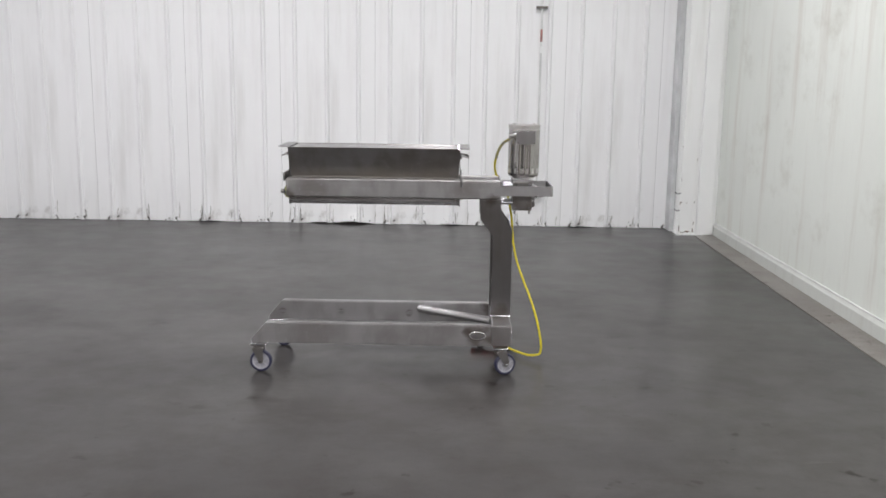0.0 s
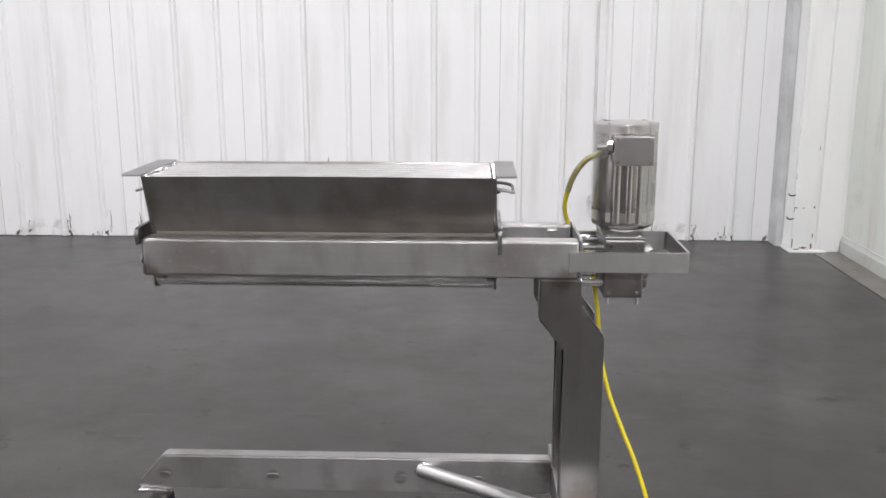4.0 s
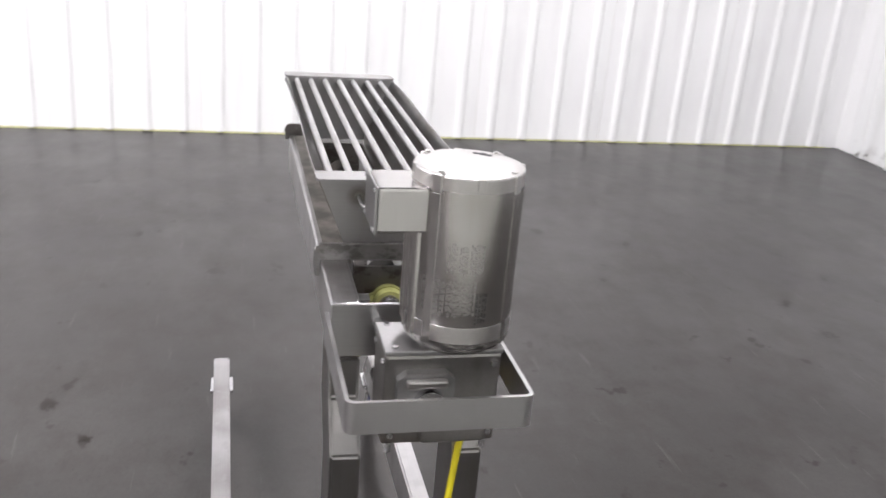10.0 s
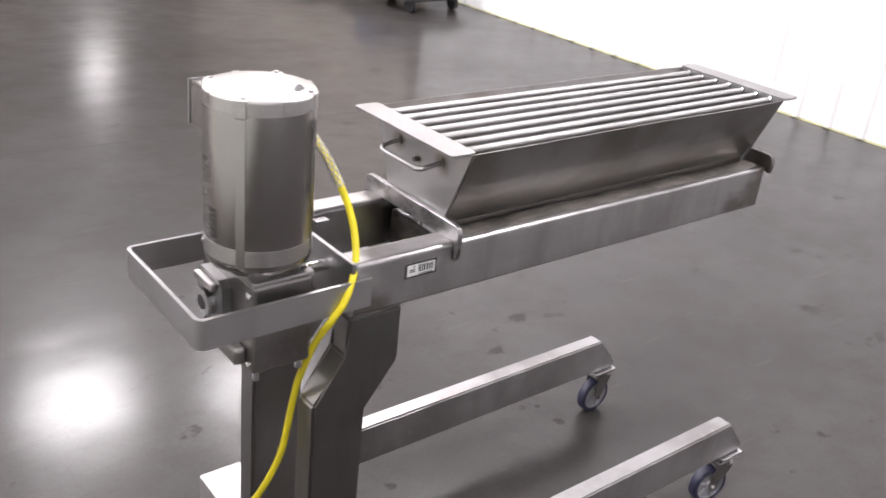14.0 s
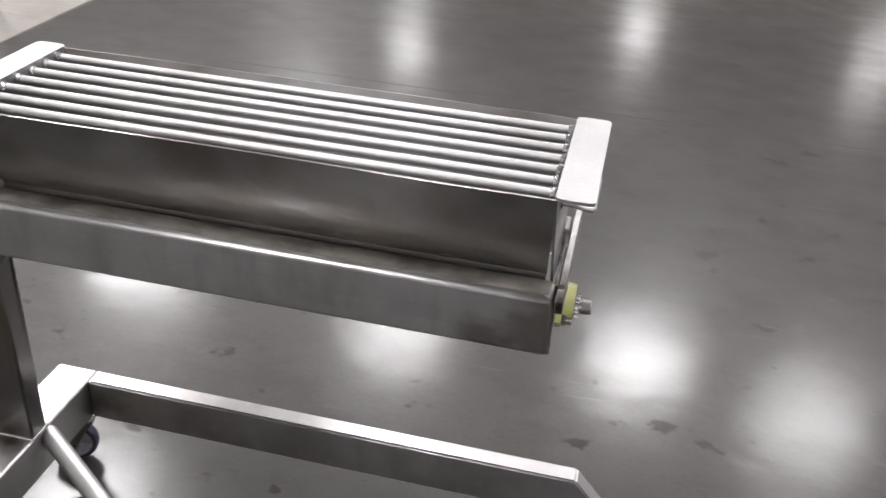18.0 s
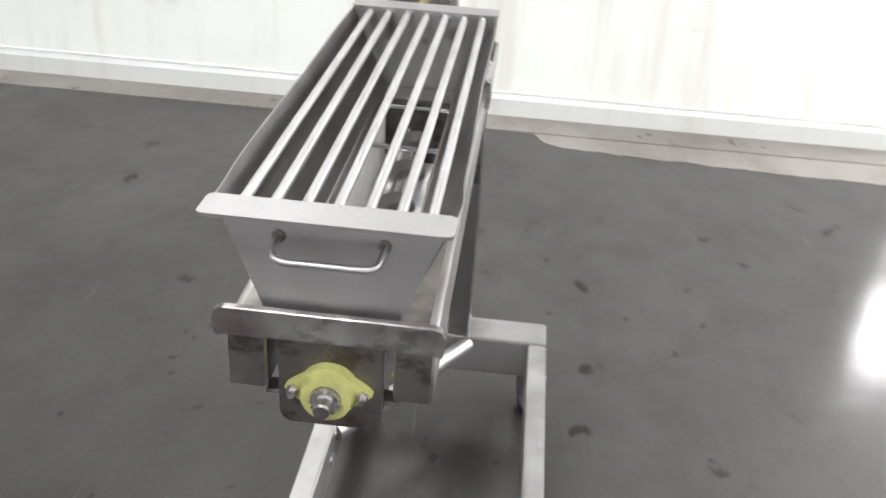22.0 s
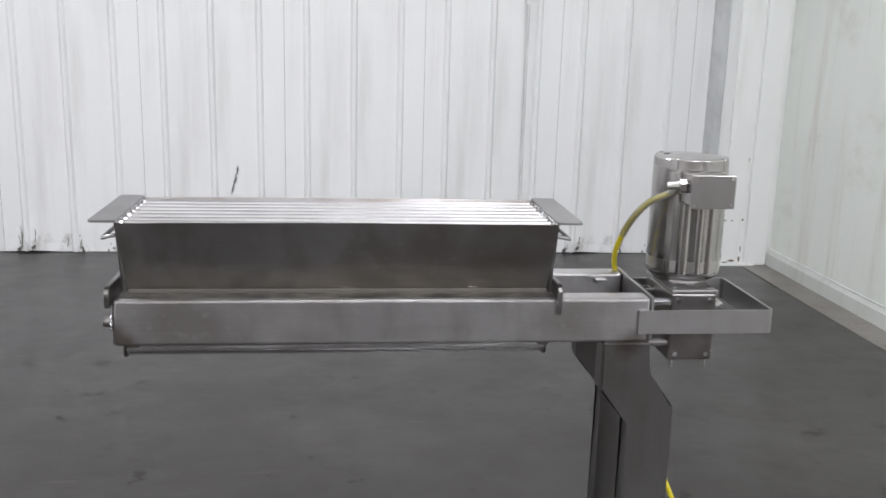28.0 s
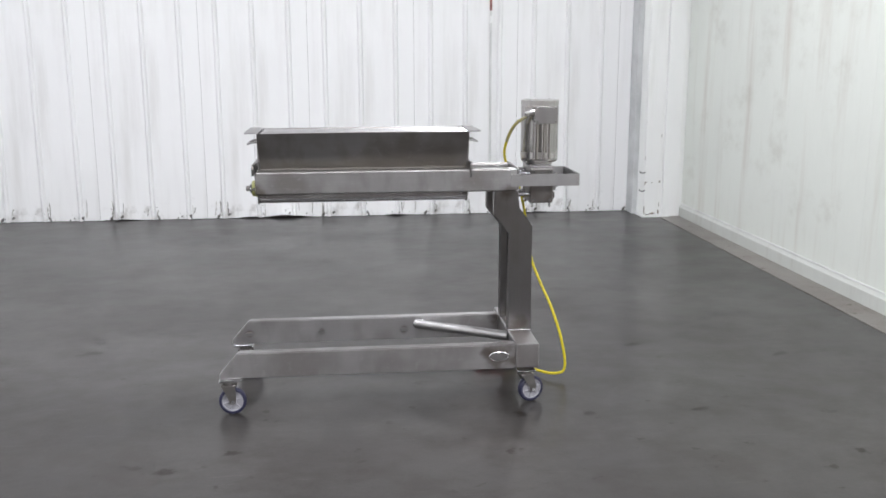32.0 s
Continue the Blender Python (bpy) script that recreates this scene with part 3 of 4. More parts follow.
# water pipe on the ribbed wall
pipe = root("wall_pipe", "white painted pipe on the ribbed wall with a red valve", "pipe")
part("pipe", cyl(B(), (1.392, 4.895, 0.37), (1.392, 4.895, TOP), 0.012), PALE_TRIM, pipe)
part("valve", cyl(B(), (1.392, 4.895, 2.05), (1.392, 4.895, 2.18), 0.0128), RED_PAINT, pipe, "faded red valve sleeve")
part("coupling", cyl(cyl(B(), (1.392, 4.895, 1.93), (1.392, 4.895, 2.0), 0.019), (1.392, 4.895, 1.95), (1.392, 4.895, 1.965), 0.023), WHITE_TRIM, pipe)
part("bracket", box(B(), 1.332, 1.452, 4.880, 4.930, 2.40, 2.425, 0.003), STEEL_DULL, pipe)
part("outlet", cyl(cyl(B(), (1.392, 4.930, 0.357), (1.392, 4.850, 0.357), 0.034, 16), (1.392, 4.850, 0.357), (1.392, 4.830, 0.357), 0.02, 16), GREY_TRIM, pipe)
part("lever", box(B(), 1.387, 1.462, 4.842, 4.850, 0.350, 0.364, 0.002), STEEL_DULL, pipe)

SCUFF = plain("scuffed_paint", (0.20, 0.195, 0.19), 0.6, vary=0.5, scale=60)
DIRT = plain("ground_in_dirt", (0.40, 0.385, 0.36), 0.6, vary=0.35, scale=40)
GRIME = plain("dark_grime", (0.22, 0.205, 0.19), 0.7, vary=0.4, scale=50)
rnd = random.Random(12)


def smear(name, x0, z0, x1, z1, wide, mat, bits):
    """A ragged mark rubbed into the wall paint from one point to another, in short slivers."""
    for i in range(bits):
        bm = B()
        u, v = (i - 0.15) / bits, (i + 1.25) / bits
        w = wide * (0.5 + 0.5 * math.sin(math.pi * (i + 0.5) / bits)) * rnd.uniform(0.7, 1.2)
        line = [(x0 + (x1 - x0) * (u + (v - u) * k / 5) + rnd.uniform(-0.15, 0.15) * w, z0 + (z1 - z0) * (u + (v - u) * k / 5)) for k in range(6)]
        rim = [(x + w * math.sin(math.pi * k / 5) * rnd.uniform(0.4, 0.8), z) for k, (x, z) in enumerate(line)][1:-1]
        prism(bm, line + rim[::-1], "y", WALL_N - 0.0105, WALL_N - 0.0085)
        part(name, bm, mat, north)


smear("scuff_mark", -0.835, 0.47, -0.785, 0.67, 0.034, SCUFF, 3)
smear("scuff_mark", -0.86, 0.465, -0.82, 0.47, 0.012, SCUFF, 1)
for x0, z0, x1, z1, wide in ((-1.40, 0.03, -1.385, 0.17, 0.018), (-0.43, 0.05, -0.425, 0.15, 0.02), (-0.33, 0.03, -0.32, 0.2, 0.016), (0.62, 0.03, 0.63, 0.14, 0.018), (2.15, 0.08, 2.2, 0.13, 0.02), (-2.4, 0.03, -2.39, 0.15, 0.018), (1.62, 0.02, 1.63, 0.12, 0.016)):
    smear("dirt_mark", x0, z0, x1, z1, wide, DIRT, 3)

for k in range(-12, 8):                       # wash-down grime beside the foot of each rib
    rx = 0.092 + k * PITCH_N
    for j in range(rnd.choice((1, 2, 2, 3))):
        x0, z0 = rx + rnd.choice((-1, 1)) * rnd.uniform(0.032, 0.060), rnd.uniform(0.01, 0.07)
        smear("dirt_mark", x0, z0, x0 + rnd.uniform(-0.012, 0.012), z0 + rnd.uniform(0.05, 0.15), rnd.uniform(0.006, 0.022), GRIME if j else DIRT, 2)

# unseen hall shell behind and beside, added to close the room and tone reflections
part("wall_south", box(B(), HALL_W - 0.2, 16.4, -26.2, -26.0, 0, TOP), FAR_WALL)
part("wall_hall_east", box(B(), 16.2, 16.4, -26.0, WALL_N + 0.2, 0, TOP), FAR_WALL)
part("wall_hall_north", box(B(), WALL_E + 0.3, 16.2, WALL_N, WALL_N + 0.2, 0, TOP), FAR_WALL)
part("wall_hall_west", box(B(), HALL_W - 0.2, HALL_W, -26.0, END_W + 0.2, 0, TOP), FAR_WALL)
part("wall_return", box(B(), HALL_W, WALL_W - 0.2, END_W, END_W + 0.2, 0, TOP), FAR_WALL)
part("ceiling", box(B(), HALL_W - 0.2, 16.4, -26.2, WALL_N + 0.2, TOP, TOP + 0.2), CEILING)
for ob in list(scene.objects):
    if ob.name in ("wall_south", "wall_hall_east", "wall_hall_north", "wall_hall_west", "wall_return"):
        tagged(ob, "unseen wall added to close the hall and tone reflections", "wall", kind="structure")
    if ob.name == "ceiling":
        tagged(ob, "unseen dark grey ceiling added to tone reflections", "ceiling", kind="structure")
bare = B()
edge_w, rnd = [], random.Random(9)
for k in range(44):
    y = -2.38 + 2.05 * k / 43
    edge_w.append((SLAB_X - 0.006 - 0.255 * (1 - k / 43) ** 0.22 + 0.03 * noise.noise(Vector((y * 5, 0, 3))) + rnd.uniform(-0.007, 0.007), y))
prism(bare, [(SLAB_X - 0.0005, -2.38)] + edge_w + [(SLAB_X - 0.0005, -0.33)], "z", 0.0004, 0.0022)
bare_ob = part("floor_bare", bare, SLAB)
tagged(bare_ob, "worn strip of bare pale concrete along the floor joint", "floor", kind="structure")

# ---------------------------------------------------------------- high bay lamps
def high_bay_lamp():
    e = root("high_bay_lamp", "round high bay lamp hanging from the ceiling", "lamp", group="high bay lamps")
    bm = B()
    cyl(bm, (0, 0, 0), (0, 0, 0.16), 0.26, 32, 0.10)
    cyl(bm, (0, 0, 0.16), (0, 0, 0.28), 0.09, 24)
    part("housing", bm, STEEL_DULL, e)
    part("lens", cyl(B(), (0, 0, -0.012), (0, 0, 0.0), 0.24, 32), LENS, e)
    part("stem", cyl(B(), (0, 0, 0.28), (0, 0, TOP - LAMP_Z), 0.012, 12), STEEL_DULL, e)
    return e


first_lamp = high_bay_lamp()
first_lamp.matrix_world = pose(LAMPS[0][0], LAMPS[0][1], LAMP_Z)
for lx, ly, watts, wide in LAMPS[1:]:
    copy_thing(first_lamp, pose(lx, ly, LAMP_Z))

# ---------------------------------------------------------------- feeder cart: frame
cart = root("screw_feeder_cart", "stainless steel screw feeder on a wheeled frame with a vertical motor", "feeder")
CY = 0.000                                    # middle line of the beam
FR, RE = (-0.147, -0.089), (0.089, 0.147)     # front and rear beam tubes
BT, BB = 1.076, 0.967
RAIL_T, RAIL_B = 0.272, 0.151
LIFT.z = RISE
X0, X1 = 0.692, 0.804                         # cross tube


def tube_beam(y0, y1):
    bm = B()
    box(bm, -0.510, 0.730, y0, y1, BB, BT, 0.008, 3)
    return bm


beam_front = part("beam", tube_beam(*FR), STEEL_BEAM, cart)
beam_rear = part("beam", tube_beam(*RE), STEEL_BEAM, cart)
for (y0, y1), b in ((FR, beam_front), (RE, beam_rear)):
    part("end_cap", box(B(), -0.5125, -0.510, y0 + 0.004, y1 - 0.004, BB + 0.004, BT - 0.004), STEEL_END, b, "brown stained welded cap")
# brown sheets added to dim the beam tops and their reflection in the hopper
for y0, y1, b in ((FR[0] + 0.014, FR[1] - 0.001, beam_front), (RE[0] + 0.001, RE[1] - 0.014, beam_rear)):
    part("dim_sheet", box(B(), -0.500, 0.497, y0, y1, BT - 0.0005, BT + 0.0008), DULL_BROWN, b, "thin brown sheet added to dim the beam top")
part("end_plate", box(B(), 0.730, 0.738, FR[0], RE[1], BB + 0.004, BT + 0.003, 0.002), STEEL_Y, cart)


def post(y0, y1):
    prof = [(0.620, BB), (0.738, BB), (0.738, 0.884), (0.808, 0.796), (0.808, RAIL_T), (0.692, RAIL_T), (0.698, 0.757), (0.620, 0.845)]
    bm = prism(B(), prof, "y", y0, y1)
    edges = [e for e in bm.edges if abs(e.verts[0].co.y - e.verts[1].co.y) > 0.01 or e.verts[0].co.y == e.verts[1].co.y]
    bmesh.ops.bevel(bm, geom=edges, offset=0.005, segments=2, affect="EDGES")
    return bm


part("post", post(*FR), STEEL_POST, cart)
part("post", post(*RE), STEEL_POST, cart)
for y0, y1 in (FR, RE):
    weld = B()
    sweep(weld, [(X0 + 0.002, y0 - 0.001, RAIL_T), (X1 + 0.004, y0 - 0.001, RAIL_T), (X1 + 0.004, y1 + 0.001, RAIL_T), (X0 + 0.002, y1 + 0.001, RAIL_T), (X0 + 0.002, y0 - 0.001, RAIL_T)], 0.004, 8)
    part("weld", weld, STEEL_BRIGHT, cart)

part("cross_tube", box(B(), X0, X1, -0.376, 0.285, RAIL_B, RAIL_T, 0.007, 3), STEEL_CROSS, cart)


def rail(y0, y1):
    prof = [(-0.600, RAIL_T), (X0 - 0.001, RAIL_T), (X0 - 0.001, RAIL_B), (-0.682, RAIL_B), (-0.692, RAIL_B + 0.014)]
    bm = prism(B(), prof, "y", y0, y1)
    bmesh.ops.bevel(bm, geom=list(bm.edges), offset=0.005, segments=2, affect="EDGES")
    return bm


RAILS = ((-0.376, -0.325), (0.148, 0.199))
rails = [part("rail", rail(*r), STEEL_RAIL, cart) for r in RAILS]
for (y0, y1), ob in zip(RAILS, rails):
    part("caster_pad", box(B(), -0.685, -0.590, y0 - 0.012, y1 + 0.012, RAIL_B - 0.012, RAIL_B - 0.001, 0.002), STEEL_BRIGHT, ob, "bright welded mounting plate")
for bx in (-0.60, -0.232, 0.196, 0.45):
    bm = B()
    prism(bm, [(bx + 0.021 * math.cos(a), 0.204 + 0.009 * math.sin(a)) for a in [2 * math.pi * k / 18 for k in range(18)]], "y", 0.1425, 0.1478)
    part("slot_plug", bm, STEEL_Y, rails[1])
ring = B()
loop = [(0.611 + 0.046 * math.cos(a), -0.3772, 0.214 + 0.022 * math.sin(a)) for a in [2 * math.pi * k / 30 for k in range(31)]]
sweep(ring, loop, 0.0032, 8)
part("oval_weld", ring, STEEL_BRIGHT, rails[0], "bright oval weld bead")
prism_oval = prism(B(), [(0.611 + 0.043 * math.cos(a), 0.214 + 0.019 * math.sin(a)) for a in [2 * math.pi * k / 24 for k in range(24)]], "y", -0.3785, -0.3755)
part("oval_plug", prism_oval, STEEL_Y, rails[0])
brace = B()
cyl(brace, (0.262, 0.150, 0.232), (X0 + 0.004, -0.150, 0.242), 0.0235, 28)
part("brace_pipe", brace, STEEL_ROD, cart, "round diagonal brace pipe")
part("weld", sweep(B(), [(0.276 + 0.030 * math.cos(a), 0.1475, 0.232 + 0.023 * math.sin(a)) for a in [2 * math.pi * k / 24 for k in range(25)]], 0.0032, 8), STEEL_BRIGHT, cart)
for by, bz in ((0.0, 0.20), (-0.29, 0.21)):
    part("bolt", cyl(B(), (X1 - 0.004, by, bz), (X1 + 0.010, by, bz), 0.012, 6), STEEL_BRIGHT, cart)


def caster(x, y, turn, trail=0.028):
    e = new("caster")
    e.parent = cart
    e.location, e.rotation_euler = (x, y, 0), (0, 0, radians(turn))
    top = RAIL_B - 0.012 + RISE
    LIFT.z = 0.0
    plate = box(B(), -0.044, 0.044, -0.030, 0.030, top - 0.006, top - 0.0002, 0.002)
    bmesh.ops.rotate(plate, cent=(0, 0, 0), matrix=Matrix.Rotation(radians(-turn), 3, "Z"), verts=plate.verts)
    part("mount_plate", plate, STEEL_BRIGHT, e)
    bm = B()
    cyl(bm, (0, 0, top - 0.022), (0, 0, top - 0.006), 0.030, 24)
    box(bm, -0.034, 0.034, -0.025, 0.025, top - 0.030, top - 0.020, 0.003)
    for s in (-1, 1):
        prism(bm, [(-0.032, top - 0.024), (0.030, top - 0.024), (trail + 0.018, 0.074), (trail + 0.010, 0.054), (trail - 0.010, 0.054), (trail - 0.016, 0.072)], "y", s * 0.025 - 0.0015, s * 0.025 + 0.0015)
    part("fork", bm, STEEL_DULL, e)
    wx, wz, r = trail, 0.0635, 0.0635
    prof = [(0.050, -0.016), (0.058, -0.016), (0.0625, -0.011), (r, -0.004), (r, 0.004), (0.0625, 0.011), (0.058, 0.016), (0.050, 0.016)]
    bm, rings = B(), []
    for k in range(40):
        a = 2 * math.pi * k / 40
        rings.append([bm.verts.new((wx + q * math.cos(a), w, wz + q * math.sin(a))) for q, w in prof])
    for a, b in zip(rings, rings[1:] + rings[:1]):
        for i in range(len(prof)):
            j = (i + 1) % len(prof)
            bm.faces.new((a[i], a[j], b[j], b[i]))
    part("tyre", bm, RUBBER, e, "dark blue-grey tyre", sharp=30)
    hub = B()
    cyl(hub, (wx, -0.008, wz), (wx, 0.008, wz), 0.0505, 32)
    for s in (-1, 1):
        cyl(hub, (wx, s * 0.008, wz), (wx, s * 0.017, wz), 0.019, 20, 0.016)
        for k in range(6):
            a = math.pi * k / 3 + 0.3
            cyl(hub, (wx + 0.017 * math.cos(a), s * 0.010, wz + 0.017 * math.sin(a)), (wx + 0.049 * math.cos(a), s * 0.010, wz + 0.049 * math.sin(a)), 0.0035, 8)
        rim = [(wx + 0.047 * math.cos(2 * math.pi * k / 28), s * 0.011, wz + 0.047 * math.sin(2 * math.pi * k / 28)) for k in range(29)]
        sweep(hub, rim, 0.0038, 8)
    part("hub", hub, HUB, e, "pale grey wheel hub")
    part("axle", cyl(B(), (wx, -0.031, wz), (wx, 0.031, wz), 0.007, 6), STEEL_BRIGHT, e)
    return e


caster(-0.650, -0.351, 0, 0.014)
caster(-0.626, 0.180, -12)
caster(0.745, -0.349, 18)
caster(0.762, 0.235, 20)
LIFT.z = RISE - 0.011

# ---------------------------------------------------------------- feeder cart: trough and screw
def trough_line(w=0.073, top=1.066, low=0.930, r=0.022, k=6):
    """Open profile of the trough: upright sides, flat bottom, rounded corners."""
    pts = [(-w, top)]
    for cy, start in ((-w + r, 180), (w - r, 270)):
        for i in range(k + 1):
            a = radians(start + 90 * i / k)
            pts.append((cy + r * math.cos(a), low + r + r * math.sin(a)))
    return pts + [(w, top)]


inner = trough_line()
outer = trough_line(w=0.076, low=0.927, r=0.025)
shell = B()
prism(shell, [(y + CY, z) for y, z in outer] + [(y + CY, z) for y, z in inner[::-1]], "x", -0.500, 0.492)
trough = part("trough", shell, STEEL_TROUGH, cart, "U-shaped trough hung between the beams")
for xa, xb in ((-0.508, -0.502), (0.4925, 0.4985)):
    part("end_wall", prism(B(), [(y + CY, z) for y, z in trough_line(w=0.074, low=0.921)], "x", xa, xb), STEEL_END, trough)
for xs in (-0.495, 0.47):
    for s in (-1, 1):
        part("lug", box(B(), xs, xs + 0.03, CY + s * 0.086 - 0.012, CY + s * 0.086 + 0.012, 0.958, 0.964, 0.001), STEEL_DULL, trough)


def flange_bearing(x, way, size=1.0):
    """Two-bolt bearing on an end wall, a round body with two ears; way: which side of x it stands out."""
    b, bz = B(), 0.991
    out = []
    for k in range(48):
        a = 2 * math.pi * k / 48
        ear = 1.0 / ((abs(math.cos(a)) / 0.063) ** 1.25 + (abs(math.sin(a)) / 0.037) ** 1.25) ** (1 / 1.25)
        r = size * max(ear, 0.042)
        out.append((CY + r * math.cos(a), bz + r * math.sin(a)))
    prism(b, out, "x", x, x + way * 0.013)
    cyl(b, (x + way * 0.013, CY, bz), (x + way * 0.030, CY, bz), size * 0.039, 36, size * 0.036)
    ob = part("bearing", b, BEARING, cart, "yellow-green plastic two-bolt bearing", sharp=30)
    part("inner_ring", cyl(B(), (x + way * 0.0302, CY, bz), (x + way * 0.0318, CY, bz), 0.0225, 32), STEEL_DULL, ob)
    collar = cyl(B(), (x + way * 0.028, CY, bz), (x + way * 0.0385, CY, bz), 0.0185, 28)
    for k in range(14):
        a = 2 * math.pi * k / 14
        cyl(collar, (x + way * 0.031, CY + 0.0195 * math.cos(a), bz + 0.0195 * math.sin(a)), (x + way * 0.0395, CY + 0.0195 * math.cos(a), bz + 0.0195 * math.sin(a)), 0.0026, 8)
    part("collar", collar, STEEL_BRIGHT, ob, "bright notched locking collar")
    for s in (-1, 1):
        bm = B()
        cyl(bm, (x + way * 0.012, CY + s * 0.050, bz), (x + way * 0.021, CY + s * 0.050, bz), 0.009, 6)
        cyl(bm, (x + way * 0.02, CY + s * 0.050, bz), (x + way * 0.031, CY + s * 0.050, bz), 0.005, 10)
        part("bolt", bm, STEEL_BRIGHT, ob)
    return ob


flange_bearing(-0.508, -1)
flange_bearing(0.4985, 1, 0.85)
screw = B()
cyl(screw, (-0.560, CY, 0.991), (0.80, CY, 0.991), 0.0125, 20)
agitator = part("shaft", screw, STEEL_BRIGHT, cart, "bright drive shaft with a turned end")
part("shaft_end", cyl(cyl(B(), (-0.5655, CY, 0.991), (-0.550, CY, 0.991), 0.0128, 24), (-0.568, CY, 0.991), (-0.5655, CY, 0.991), 0.0108, 24, 0.0128), STEEL_DULL, agitator)
flight = B()
turns, steps = 6, 200
rows = []
for i in range(steps + 1):
    a, x = 2 * math.pi * turns * i / steps, -0.47 + 0.96 * i / steps
    rows.append([flight.verts.new((x + dx, CY + r * math.cos(a), 0.991 + r * math.sin(a))) for r, dx in ((0.015, -0.002), (0.043, -0.001), (0.043, 0.001), (0.015, 0.002))])
for a, b in zip(rows, rows[1:]):
    for i in range(4):
        j = (i + 1) % 4
        flight.faces.new((a[i], a[j], b[j], b[i]))
part("screw_flight", flight, STEEL_DULL, agitator, sharp=40)
part("screw_tube", cyl(B(), (-0.47, CY, 0.991), (0.486, CY, 0.991), 0.019, 28), STEEL_BRIGHT, agitator, "bright tube that carries the screw flight")
# white fold added in place of the bright reflections inside the trough
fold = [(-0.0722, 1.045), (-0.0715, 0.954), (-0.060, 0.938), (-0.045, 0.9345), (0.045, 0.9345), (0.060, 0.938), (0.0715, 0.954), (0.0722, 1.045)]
part("trough_glint", prism(B(), fold + [(y * 0.965, z + (0.004 if abs(y) < 0.07 else 0.0)) for y, z in fold[::-1]], "x", -0.495, 0.418), TROUGH_GLINT, trough, "white fold added for the bright reflection in the trough")
for bx in (0.18, 0.41):
    part("cross_rod", cyl(B(), (bx, CY - 0.075, 1.072), (bx, CY + 0.075, 1.072), 0.005, 12), STEEL_BRIGHT, trough)

# ---------------------------------------------------------------- feeder cart: drive
guard = B()
G0, G1, GX0, GX1, GZ0, GZ1, GT = FR[0] - 0.008, RE[1] + 0.008, 0.700, 1.036, 1.001, 1.058, 0.007
path = rounded(GX0 - 0.3, GX1, G0, G1, 0.016, 5)
inn = rounded(GX0 - 0.3, GX1 - GT, G0 + GT, G1 - GT, 0.010, 5)
right_o = [p for p in path if p[0] > GX0]
right_i = [p for p in inn if p[0] > GX0]
right_o.sort(key=lambda p: math.atan2(p[1] - CY, p[0] - 0.85))
right_i.sort(key=lambda p: math.atan2(p[1] - CY, p[0] - 0.85))
outline = [(GX0, G0)] + right_o + [(GX0, G1), (GX0, G1 - GT)] + right_i[::-1] + [(GX0, G0 + GT)]
prism(guard, outline, "z", GZ0, GZ1)
part("guard_band", guard, STEEL_X, cart, "bent flat-bar guard round the gearbox")
for y in (-0.058, 0.058):
    for z in (1.052, 0.948):
        part("standoff_rod", cyl(B(), (0.738, y, z), (0.812, y, z), 0.011, 20), STEEL_BRIGHT, cart)
for y0, y1 in ((FR[1] - 0.002, FR[1] + 0.022), (RE[0] - 0.022, RE[0] + 0.002)):
    part("tab", box(B(), 0.655, 0.685, y0, y1, BT - 0.006, BT - 0.001, 0.001), STEEL_X, cart)

MX, MY = 0.875, 0.052
gear = B()
box(gear, 0.808, 0.922, -0.075, 0.128, 0.905, 1.078, 0.006, 2)
gearbox = part("gearbox", gear, STEEL_DULL, cart, "square dull steel worm gearbox")
part("top_plate", box(B(), 0.8065, 0.9235, -0.0765, 0.1295, 1.078, 1.0865, 0.002), STEEL_FLANGE, gearbox)
for bx, by in ((0.820, -0.058), (0.909, -0.058), (0.820, 0.116)):
    part("bolt", cyl(B(), (bx, by, 1.0860), (bx, by, 1.0905), 0.0055, 6), STEEL_BRIGHT, gearbox)
for y in (-0.0752,):
    for bx, bz in ((0.825, 1.060), (0.905, 1.060), (0.825, 0.922), (0.905, 0.922)):
        part("bolt", cyl(B(), (bx, y - 0.004, bz), (bx, y + 0.004, bz), 0.006, 12), STEEL_BRIGHT, gearbox)
for by, bz in ((0.115, 1.06), (0.115, 0.925), (-0.06, 0.925)):
    part("bolt", cyl(B(), (0.920, by, bz), (0.927, by, bz), 0.006, 12), STEEL_BRIGHT, gearbox)
for bx in (0.822, 0.908):
    for by in (-0.060, 0.112):
        part("bolt", cyl(B(), (bx, by, 0.884), (bx, by, 0.906), 0.0065, 10), STEEL_BRIGHT, gearbox)
hood = B()
prism(hood, [(-0.055, 1.040), (-0.040, 1.052), (0.030, 1.052), (0.044, 1.040), (0.044, 0.965), (-0.055, 0.965)], "x", 0.922, 0.940)
part("shaft_cover", hood, STEEL_FLANGE, gearbox)
part("cover_bar", box(B(), 0.9405, 0.955, -0.042, 0.030, 1.030, 1.045, 0.004, 2), STEEL_CAP, gearbox, "bright bar over the output shaft")
boss = B()
cyl(boss, (0.938, CY, 1.000), (0.958, CY, 1.000), 0.026, 28)
part("output_boss", boss, STEEL_BRIGHT, gearbox)
part("bore", cyl(B(), (0.957, CY, 1.000), (0.9595, CY, 1.000), 0.014, 20), BLACK, gearbox)
part("lower_flange", box(B(), 0.9225, 0.946, -0.010, 0.105, 0.918, 0.950, 0.006, 2), STEEL_DULL, gearbox)

